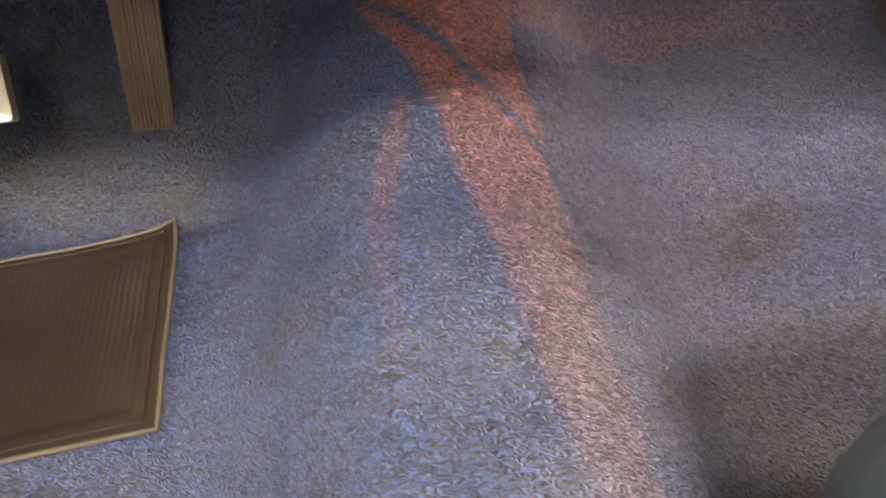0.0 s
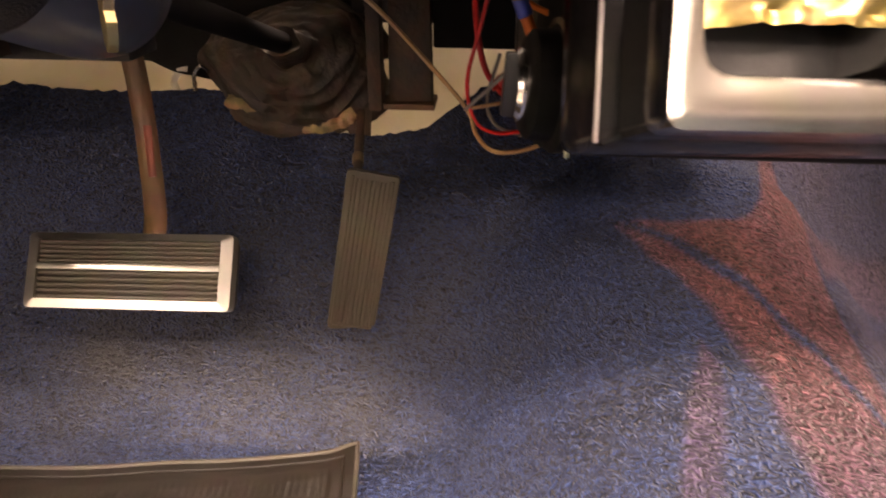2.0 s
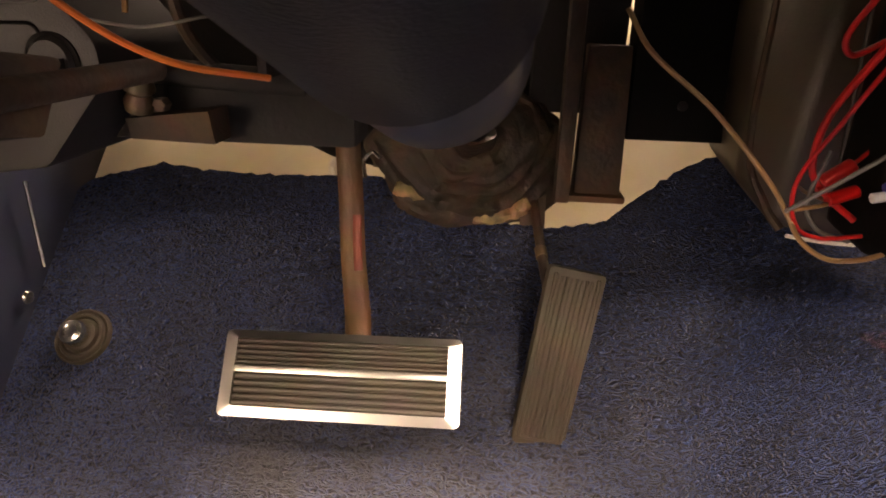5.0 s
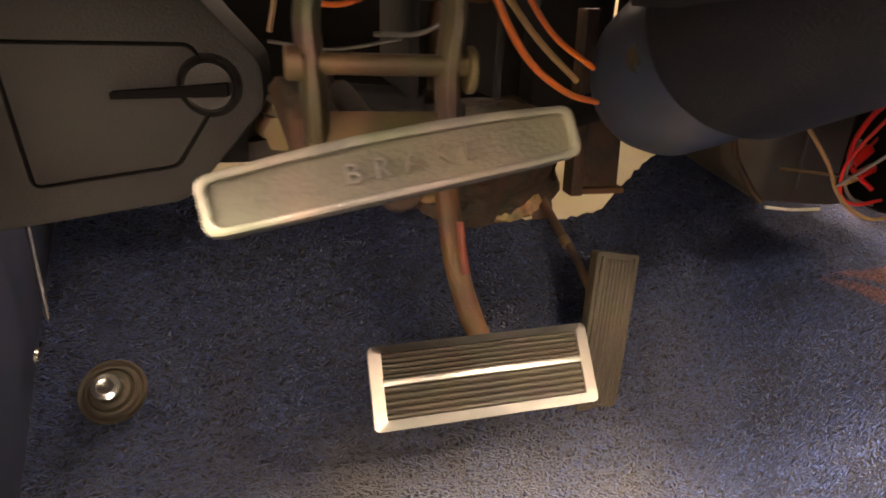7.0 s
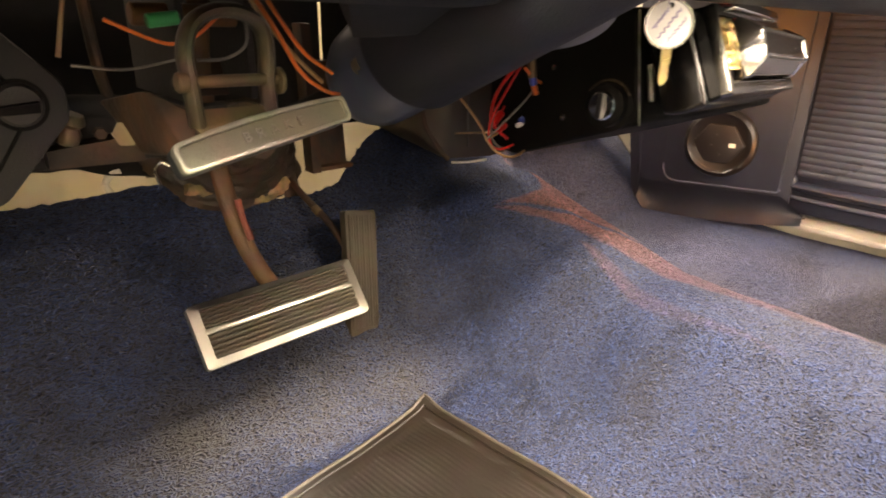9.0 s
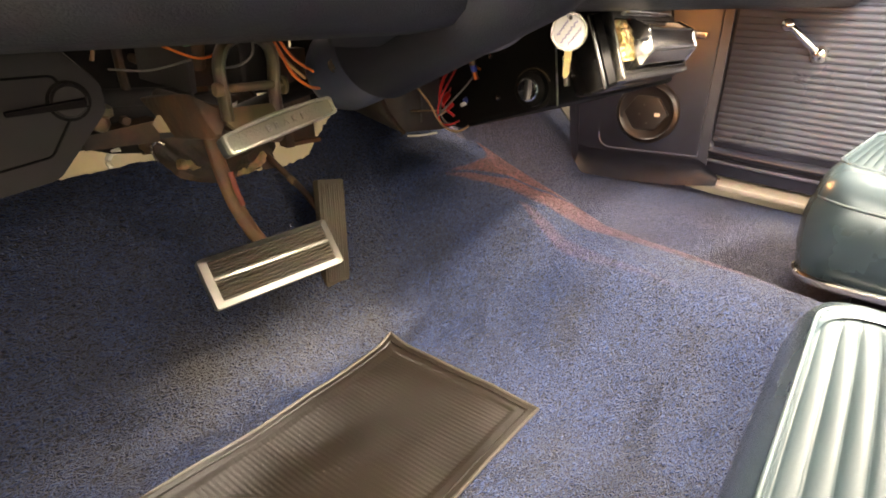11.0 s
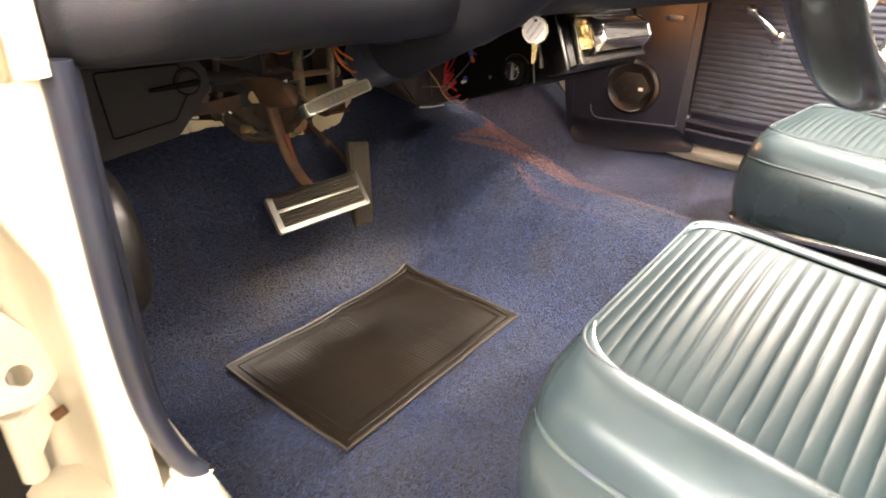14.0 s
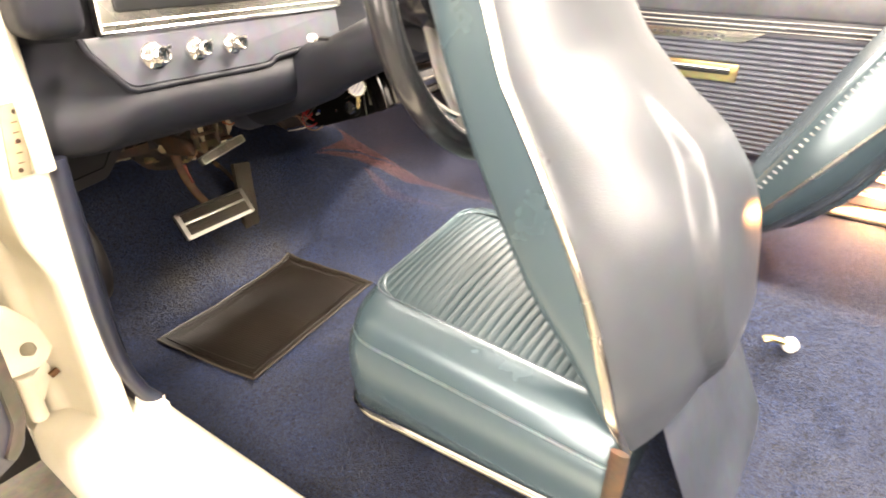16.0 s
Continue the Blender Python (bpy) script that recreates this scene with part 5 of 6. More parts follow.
# ---- passenger kick panel ----
def speaker_pod(at, out, up, label):
    t = thing("kick_speaker", label, "speaker", at, "kick panel speakers")
    z = Vector(out).normalized()
    m = axes(at, Vector(up).cross(z), up)
    part("ring", lathe([(0.070, 0), (0.071, 0.010), (0.068, 0.018), (0.061, 0.022), (0.058, 0.019), (0.052, 0.016), (0, 0.016)], m, 48), SPEAKER, t, "smoked plastic outer ring")
    hexa = fillet([(0.050 * math.cos(radians(a)), 0.043 * math.sin(radians(a))) for a in (0, 62, 118, 180, 242, 298)], 0.004, 3)
    part("grille", slab(hexa, 0.008, m @ pose(0, 0, 0.0155), 0.002), SPEAKER, t, "hexagonal dark grille plate")
    part("badge", box(0.020, 0.032, -0.005, 0.003, 0.0236, 0.0242, 0, 1, m), PRIMER, t, "small pale badge")
    for x, y in ((-0.006, 0.018), (0.004, -0.022), (-0.014, -0.004)):
        part("dot", lathe([(0.0022, 0.0235), (0.0022, 0.0245), (0, 0.0246)], m @ pose(x, y, 0), 10), RUBBER, t)
    return t


def kick_panel(side):
    x0 = 0.640
    t = thing("side_trim_panel", "dark blue moulded kick panel with a raised centre field", "kick panel", (side * 0.66, 0.1, 0.03), "kick panels")
    a, b = Vector((0.630, 0.275, 0.0)), Vector((0.690, -0.01, 0.0))
    m = axes(a, b - a, (0, 0, 1))
    low = fillet([(-0.055, 0.22), (-0.030, 0.045), (0.012, 0.010), (0.292, 0.034), (0.292, 0.10), (0.287, 0.46), (-0.06, 0.46)], [0.01, 0.03, 0.02, 0.002, 0.01, 0, 0], 5)
    bm = slab(low, 0.012, m @ pose(0, 0, -0.012), 0.004)
    field = fillet([(0.028, 0.46), (0.038, 0.088), (0.270, 0.098), (0.268, 0.46)], [0, 0.035, 0.006, 0], 6)
    bm2 = slab(field, 0.007, m @ pose(0, 0, -0.001), 0.003)
    bm3 = tube([m @ Vector((x, y, 0.005)) for x, y in field[1:-1]], 0.0022, 8, 0)
    # front return that closes the side, and the flared skirt over the carpet
    bm4 = hull(bmesh.new(), [m @ Vector(p) for p in ((-0.062, 0.46, -0.012), (-0.040, 0.46, 0.003), (-0.058, 0.22, -0.012), (-0.036, 0.22, 0.003), (-0.030, 0.055, -0.012), (-0.010, 0.060, 0.003), (-0.075, 0.46, -0.05), (-0.070, 0.22, -0.05), (-0.040, 0.055, -0.05))])
    skirt = [[m @ Vector((x, y0 + (y1 - y0) * f, 0.002 + 0.012 * f ** 2 - 0.004 * math.sin(math.pi * f))) for f in (0, 0.25, 0.5, 0.75, 1)] for x, y0, y1 in ((-0.012, 0.085, 0.040), (0.010, 0.080, 0.012), (0.06, 0.080, 0.012), (0.12, 0.083, 0.016), (0.18, 0.086, 0.020), (0.24, 0.089, 0.026), (0.275, 0.091, 0.032), (0.300, 0.075, 0.036), (0.322, 0.058, 0.040))]
    bm5 = grid(skirt)
    bmesh.ops.solidify(bm5, geom=bm5.faces[:], thickness=0.004)
    for q in (bm, bm2, bm3, bm4, bm5):
        if side < 0:
            q.transform(Matrix.Diagonal((-1, 1, 1, 1)))
            bmesh.ops.reverse_faces(q, faces=q.faces)
    part("panel", bm, KICK, t, "glossy dark blue moulding")
    part("field", bm2, KICK, t)
    part("front_return", bevelled(bm4, 0.004), KICK, t, "rounded front return")
    part("skirt", bm5, KICK, t, "glossy flared skirt over the carpet", smooth=60)
    part("bead", bm3, KICK_EDGE, t, "worn lighter edge of the raised field")
    if side > 0:
        part("clip", box(0.655, 0.675, 0.03, 0.075, 0.352, 0.366, 0.002), SATIN, t, "bent bright metal clip")
    return t


KICK_EDGE = material("rubbed_blue_edge", (0.10, 0.11, 0.15), 0.3)
kick_panel(1)
speaker_pod((0.649, 0.128, 0.186), (-1, -0.21, 0), (0, 0, 1), "round smoked-plastic kick panel speaker beside the passenger door")


# ---- passenger door ----
def passenger_door():
    t = thing("passenger_door_panel", "dark blue ribbed vinyl inner door panel, closed, with chrome trim", "door panel", (0.72, -0.5, 0.06))
    xw = 0.705
    body = slab(fillet([(-0.048, 0.058), (1.10, 0.058), (1.10, 0.50), (-0.048, 0.50)], [0.045, 0, 0, 0], 8), 0.03, axes((xw + 0.03, 0, 0), (0, -1, 0), (0, 0, 1)), 0.006)
    part("backing", body, KICK, t, "smooth dark blue border")
    rows = []
    for k in range(0, 26 * 8 + 1):
        z = 0.1344 + 0.0132 * k / 8
        d = 0.0048 * abs(math.sin(math.pi * k / 8)) ** 0.75
        rows.append([(xw - 0.001 - d * min(1, max(0, e)), y, z) for y, e in ((-0.010, 0), (-0.016, 1), (-0.3, 1), (-0.6, 1), (-1.05, 1))])
    rows = [r for r in rows if r[0][2] < 0.432]
    bm = grid(rows)
    part("ribbed_field", bm, DOOR_RIB, t, "horizontal padded ribs", smooth=50)
    # padded border: up the front edge, round the corner and back along the bottom
    border = [(xw + 0.001, 0.018, 0.44), (xw + 0.001, 0.016, 0.30), (xw + 0.001, 0.014, 0.20), (xw + 0.001, 0.010, 0.148), (xw + 0.001, -0.006, 0.122), (xw + 0.001, -0.035, 0.113), (xw + 0.001, -0.3, 0.111), (xw + 0.001, -0.7, 0.111), (xw + 0.001, -1.05, 0.111)]
    part("border_roll", tube(border, 0.011, 12, 6, flat=0.017, up=(1, 0, 0)), KICK, t, "padded dark blue border roll")
    part("lower_moulding", tube([(xw - 0.004, 0.020, 0.105), (xw - 0.006, -0.010, 0.092), (xw - 0.006, -0.3, 0.089), (xw - 0.006, -1.05, 0.089)], 0.0040, 8, 6), KICK_EDGE, t, "worn lower bead")
    for z, r in ((0.450, 0.004), (0.462, 0.003), (0.440, 0.0022)):
        part("chrome_strip", tube([(xw - 0.003, -0.02, z), (xw - 0.003, -0.5, z), (xw - 0.003, -1.05, z)], r, 8, 2), CHROME, t, "bright horizontal trim strip")
    plate = [(0.30, 0.432), (0.690, 0.436), (0.640, 0.410), (0.36, 0.410)]
    em = part("name_plate", slab(plate, 0.006, axes((xw - 0.001, 0, 0), (0, -1, 0), (0, 0, 1)) @ pose(0, 0, 0), 0.001), SATIN, t, "pale trapezoid trim plate")
    for i in range(12):
        y = -0.40 - i * 0.017
        part("mark", box(xw - 0.0078, xw - 0.0068, y - 0.009, y, 0.419, 0.425, 0, 1), DASH_GREY, em)
    # pull handle in a cup
    cup = part("pull_cup", box(xw - 0.012, xw + 0.002, -0.645, -0.435, 0.312, 0.358, 0.004, 2), GOLD, t, "brass-tinted pull surround")
    part("pull_recess", box(xw - 0.014, xw - 0.010, -0.628, -0.450, 0.330, 0.350, 0.003, 2), BLACK, cup, "dark recess")
    part("pull_bar", rod((xw - 0.016, -0.452, 0.344), (xw - 0.016, -0.628, 0.344), 0.006, 14), CHROME, cup, "chrome pull bar")
    part("upper_rail", box(xw - 0.004, xw + 0.03, -1.1, 0.02, 0.470, 0.53, 0.008, 3), DASH_GREY, t, "grey-blue upper rail")
    part("sill_cap", box(xw - 0.012, xw + 0.04, -1.1, 0.02, 0.528, 0.56, 0.008, 3), KICK, t, "dark window sill cap")
    c = thing("window_crank", "small chrome window crank on the door panel", "crank", (0.70, -0.178, 0.32))
    hub = Vector((xw - 0.004, -0.176, 0.3355))
    mh = Matrix.Translation(hub) @ Vector((-1, 0, 0)).to_track_quat("Z", "Y").to_matrix().to_4x4()
    part("hub", lathe([(0.017, 0), (0.017, 0.005), (0.013, 0.010), (0.010, 0.016), (0.006, 0.018), (0, 0.018)], mh, 32), CHROME, c, "domed chrome hub")
    part("arm", tube([hub + Vector((-0.014, 0.0, 0)), hub + Vector((-0.022, 0.027, 0.025)), hub + Vector((-0.028, 0.058, 0.052))], 0.0070, 12, 6, flat=0.0035, up=(1, 0, 0)), CHROME, c, "tapered chrome arm")
    mk = Matrix.Translation(hub + Vector((-0.022, 0.058, 0.052))) @ Vector((-1, 0, 0)).to_track_quat("Z", "Y").to_matrix().to_4x4()
    part("knob", lathe([(0.006, 0), (0.007, 0.008), (0.011, 0.014), (0.011, 0.019), (0.006, 0.022), (0, 0.022)], mk, 24), CHROME, c, "chrome finger knob")
    p = thing("sill_plate", "bare aluminium door sill plate with a screw beside the carpet", "sill plate", (0.72, -0.5, 0.04))
    bm = hull(bmesh.new(), [(x, y, z) for y in (-1.1, -0.018) for x, z in ((0.694, 0.030), (0.694, 0.040), (0.745, 0.058), (0.745, 0.050))])
    part("plate", bevelled(bm, 0.001), ALU, p)
    part("screw", lathe([(0.004, 0), (0.0035, 0.0014), (0, 0.002)], Matrix.Translation((0.716, -0.036, 0.0475)), 14), RUST_DARK, p)


DOOR_RIB = material("blue_black_ribbed_vinyl", (0.080, 0.090, 0.120), 0.30, bump=0.1, bump_scale=900, vary=0.08)
passenger_door()


# ---- seats ----
def rounded(w0, w1, d0, d1, r, n=8):
    return fillet([(w0, d0), (w1, d0), (w1, d1), (w0, d1)], r, n)


def cushion(at, skew, label):
    """A bucket cushion; its front lies toward +y. Local metres round its middle."""
    t = thing("bucket_seat", label, "car seat", at, "front bucket seats")
    W, F, R = 0.200, 0.028, -0.335

    def place(p):
        """Into the car, with the worn front edge a little askew."""
        x, y, z = p
        back = max(0.0, -y) / 0.3
        sink = -0.020 * step(0.15, 0.22, z) + 0.010 * step(0.12, 0.10, z)
        return Vector((at[0] + x * (1 - 0.02 * back), at[1] + y + skew * (x + 0.154) * step(-0.25, 0.0, y), at[2] + z + sink * back))

    top, seam = 0.2435, 0.205

    def outline(grow, f):
        return fillet([(-W - grow, F + grow + f), (W + grow, F + grow + f), (W + grow, R), (-W - grow, R)], [0.055, 0.055, 0.02, 0.02], 8)

    bm = bmesh.new()
    loops = []
    for grow, z, f in ((-0.012, 0.100, -0.012), (0.000, 0.106, -0.002), (0.004, 0.140, 0.000), (0.004, 0.175, 0.001), (0.0, 0.198, 0.002), (-0.003, seam, 0.002), (-0.004, 0.209, 0.003), (-0.009, 0.222, 0.006), (-0.019, 0.2345, 0.011), (-0.036, 0.2425, 0.022), (-0.054, 0.2450, 0.040), (-0.058, 0.2430, 0.042)):
        loops.append([bm.verts.new((x, y, z)) for x, y in outline(grow, f)])
    n = len(loops[0])
    for a, b in zip(loops, loops[1:]):
        for i in range(n):
            bm.faces.new((a[i], a[(i + 1) % n], b[(i + 1) % n], b[i]))
    bm.faces.new(list(reversed(loops[0])))
    bmesh.ops.recalc_face_normals(bm, faces=bm.faces)
    for v in bm.verts:
        v.co = place(v.co)
    part("cushion_side", bm, VINYL, t, "steel-blue vinyl side and bolster", smooth=60)
    # pleated insert
    w, f0 = W - 0.056, F - 0.014
    rows, ny = [], 480
    for j in range(ny + 1):
        y = f0 - (f0 - R) * j / ny
        d = f0 - y
        rib = abs(math.sin(math.pi * (d - 0.004) / 0.0108)) ** 0.3
        row = []
        edge = math.sqrt(max(0.0, 0.035 ** 2 - max(0.0, 0.035 - d) ** 2)) - 0.035
        half = w + edge * 0.9
        for i in range(21):
            u = -1 + i / 10
            crown = 0.014 * (1 - u * u) * (1 - 0.6 * step(0, -0.5, y)) * step(0, 0.05, d)
            amp = 0.0027 * (1 - abs(u) ** 8)
            row.append((half * u, y, top + crown + amp * rib - 0.0036))
        rows.append(row)
    bm = grid(rows)
    for v in bm.verts:
        v.co = place(v.co)
    part("pleated_insert", bm, PLEAT, t, "pale blue vinyl insert with crosswise pleats", smooth=70)
    seam_line = [place((x, y, 0.2440)) for x, y in fillet([(-w, R + 0.01), (-w, f0), (w, f0), (w, R + 0.01)], [0, 0.035, 0.035, 0], 10)]
    part("piping", tube(seam_line, 0.0014, 8, 0), PIPING, t, "pale piping round the insert")
    low = [place((x, y, seam + 0.001)) for x, y in outline(-0.002, -0.002)]
    part("welt", tube(low, 0.0020, 8, 0, closed=True), PIPING, t, "stitched welt round the bolster")
    trim = [place((x, y, 0.100)) for x, y in fillet([(-W - 0.004, R), (-W - 0.004, F - 0.004), (W + 0.004, F - 0.004), (W + 0.004, R)], [0, 0.05, 0.05, 0], 10)]
    part("trim_strip", tube(trim, 0.0040, 8, 0, flat=0.0062), CHROME, t, "bright metal strip along the lower edge")
    part("base_frame", box(at[0] - W + 0.055, at[0] + W - 0.055, at[1] + R + 0.05, at[1] + F - 0.075, 0.050, 0.102, 0.006), BLACK, t, "dark seat frame in shade")
    for sx in (-1, 1):
        x = at[0] + sx * (W - 0.075)
        part("seat_track", box(x - 0.012, x + 0.012, at[1] + R + 0.04, at[1] + F - 0.06, 0.004, 0.05, 0.003), BLACK, t, "dark steel seat track")
    return t


PIPING_PALE = material("pale_lacing_cord", (0.42, 0.44, 0.44), 0.5)
SKIRT = material("pale_blue_grey_vinyl", (0.085, 0.100, 0.130), 0.5, bump=0.1)
PLEAT = material("blue_pleated_pearl_vinyl", (0.029, 0.050, 0.058), 0.42, 0.12, coat=0.0, bump=0.06, bump_scale=900, vary=0.03, spec=0.45, uneven=0.06, wear_scale=5)
driver = cushion((-0.372, -0.480, 0.0), 0.13, "steel-blue vinyl bucket seat with pleated cushion, back folded forward")
rider = cushion((0.352, -0.353, 0.0), 0.0, "steel-blue vinyl bucket seat with pleated cushion, back upright")


def backrest(parent, x, foot, lean, thick, shell, length=0.56, wide=0.203, deep=0.046, draw=0.0, bow=0.0, slim=0.0, curve=(3.2, 0.55)):
    """A shell-backed backrest that turns at its foot: lean in degrees from upright toward +y."""
    m = Matrix.Translation((x, foot[0], foot[1])) @ pose(0, 0, 0, -lean)

    def half(h):
        return wide - 0.055 * step(0.15, length, h) - 0.03 * step(length - 0.10, length, h) - 0.02 * step(0.06, 0, h)

    def arc(h):
        return bow * math.sin(math.pi * min(1.0, h / 0.36))

    # front upholstery: y forward; the shell: y back
    hs = [length * i / 56 for i in range(57)]
    for kind in ("front", "shell"):
        rows = []
        for h in hs:
            w, row = half(h), []
            end = math.sqrt(max(0.0, 1 - max(0.0, (h - (length - 0.07)) / 0.07) ** 2)) if h > length - 0.07 else 1.0
            end = max(end, 0.05) * step(-0.05, 0.05, h) ** 0.5
            for i in range(91):
                # the far side draws in more toward the top
                u = math.sin((-1 + i / 45) * math.pi / 2)
                if kind == "front":
                    y = (thick + 1.3 * thick * step(0, 0.42, h) - slim * step(0.20, 0.02, h) + arc(h)) * (1 - abs(u) ** 26) ** 0.45 * end - 0.01 * (1 - u * u) * step(0.05, 0.3, h)
                else:
                    y = -deep * (1 - abs(u) ** curve[0]) ** curve[1] * end * (0.75 + 0.25 * step(0, 0.2, h) - 0.55 * step(0.12, 0.45, h))
                    # the moulded knee panel stands proud of the lower shell
                    side = -0.30 - 0.22 * math.sin(math.pi * min(1.0, max(0.0, h / 0.25)))
                    y -= 0.014 * step(side - 0.03, side + 0.03, u) * step(0.75, 0.35, u) * step(-0.02, 0.03, h) * step(0.32, 0.23, h)
                row.append(((w - (draw * step(0.10, 0.50, h) if u > 0 else 0)) * u, y - arc(h), h))
            rows.append(row)
        bm = grid(rows)
        if kind == "shell":
            bmesh.ops.reverse_faces(bm, faces=bm.faces)
        bm.transform(m)
        part("backrest" if kind == "front" else "back_shell", bm, VINYL if kind == "front" else shell, parent, "steel-blue vinyl backrest upholstery" if kind == "front" else "smooth moulded back shell with knee panel", smooth=60)
    line = [m @ Vector((-half(h) - 0.001, -arc(h), h)) for h in hs] + [m @ Vector((half(h) - draw * step(0.10, 0.50, h) + 0.001, -arc(h), h)) for h in reversed(hs)]
    part("back_trim", tube(line, 0.0055, 8, 0, closed=True, flat=0.0040), SATIN, parent, "worn bright metal trim round the shell")
    for sx in (-1, 1):
        a, b = m @ Vector((sx * 0.207, -0.01, 0.02)), Vector((x + sx * 0.207, foot[0] + 0.0, foot[1] - 0.10))
        part("hinge_arm", tube([a, (a + b) / 2, b], 0.009, 8, 4, flat=0.004, up=(1, 0, 0)), RUST_DARK, parent, "brown steel hinge arm")
    return m, half


backrest(driver, -0.372, (-0.815, 0.205), 25, 0.031, VINYL_GREY, length=0.64, deep=0.080, draw=0.045, bow=0.022, slim=0.024, curve=(2.4, 0.75))
mr, half = backrest(rider, 0.340, (-0.780, 0.150), -37, 0.045, VINYL, wide=0.212, deep=0.085)
# lacing along the front edge of the upright backrest
for i in range(34):
    h = 0.10 + 0.0115 * i
    d = (0.045 + 0.0585 * step(0, 0.42, h)) * 0.93
    stitch = box(-0.0014, 0.0014, -0.0045, 0.0045, -0.0012, 0.0012, 0.0006, 1, mr @ Matrix.Translation((-half(h) * 0.992, d - 0.012, h)) @ pose(0, 0, 0, 25, -90, 0))
    part("lacing", stitch, PIPING_PALE, rider)
# the loose skirt behind the folded seat reaches down to the rear carpet
rows = []
for i in range(13):
    x = -0.50 + 0.31 * i / 12
    w = 0.004 * math.sin(i * 1.3)
    rows.append([(x, -0.822 + w, 0.235), (x, -0.850 + w, 0.17), (x + 0.01, -0.878 - w, 0.10), (x + 0.015, -0.902 + w, 0.05), (x + 0.02, -0.918, 0.014)])
bm = grid(rows)
bmesh.ops.solidify(bm, geom=bm.faces[:], thickness=0.003)
part("skirt", bm, SKIRT, driver, "pale grey vinyl skirt behind the seat", smooth=70)


# ---- driver's side of the body ----
def driver_side():
    t = thing("driver_kick_panel", "dark blue kick panel on the driver's side", "kick panel", (-0.70, 0.0, 0.0))
    bm = slab(fillet([(-0.197, 0.42), (-0.197, 0.14), (-0.218, 0.062), (-0.10, 0.02), (0.30, 0.02), (0.34, 0.42)], [0, 0.06, 0.01, 0.05, 0, 0], 6), 0.006, axes((-0.712, 0, 0), (0, 1, 0), (0, 0, 1)), 0.004)
    part("panel", bm, KICK, t, "dark blue moulded side panel")
    part("windlace", tube([(-0.722, -0.206, 0.42), (-0.724, -0.206, 0.33), (-0.725, -0.206, 0.22), (-0.720, -0.207, 0.14), (-0.708, -0.213, 0.088), (-0.693, -0.224, 0.062)], 0.010, 12, 8), KICK, t, "rounded dark blue windlace edge")
    part("edge_strip", tube([(-0.694, 0.155, 0.245), (-0.694, 0.154, 0.21), (-0.694, 0.153, 0.17)], 0.0018, 8), SATIN, t, "short bright strip")
    part("screw", lathe([(0.006, 0), (0.005, 0.002), (0, 0.003)], Matrix.Translation((-0.698, 0.133, 0.15)) @ Vector((1, 0, 0)).to_track_quat("Z", "Y").to_matrix().to_4x4(), 14), SATIN, t)


driver_side()
speaker_pod((-0.705, -0.108, 0.255), (1, 0.0, 0), (0, 0, 1), "round smoked-plastic kick panel speaker beside the driver door")


def prism(section, z0, z1, mat, name, parent, label="", r=0.0, zs=None, warp=None):
    """A section in x, y, solid from z0 to z1; warp(x, y, z) slides its corners."""
    zs = zs or [z0, z1]
    bm = bmesh.new()
    loops = []
    for z in zs:
        loops.append([bm.verts.new((*(warp(x, y, z) if warp else (x, y)), z)) for x, y in section])
    n = len(section)
    for a, b in zip(loops, loops[1:]):
        for i in range(n):
            bm.faces.new((a[i], a[(i + 1) % n], b[(i + 1) % n], b[i]))
    bm.faces.new(loops[0])
    bm.faces.new(loops[-1])
    bmesh.ops.recalc_face_normals(bm, faces=bm.faces)
    return part(name, bm, mat, parent, label, smooth=50)


PLATE = material("yellowed_plate", (0.36, 0.32, 0.22), 0.6, 0.2, vary=0.1)


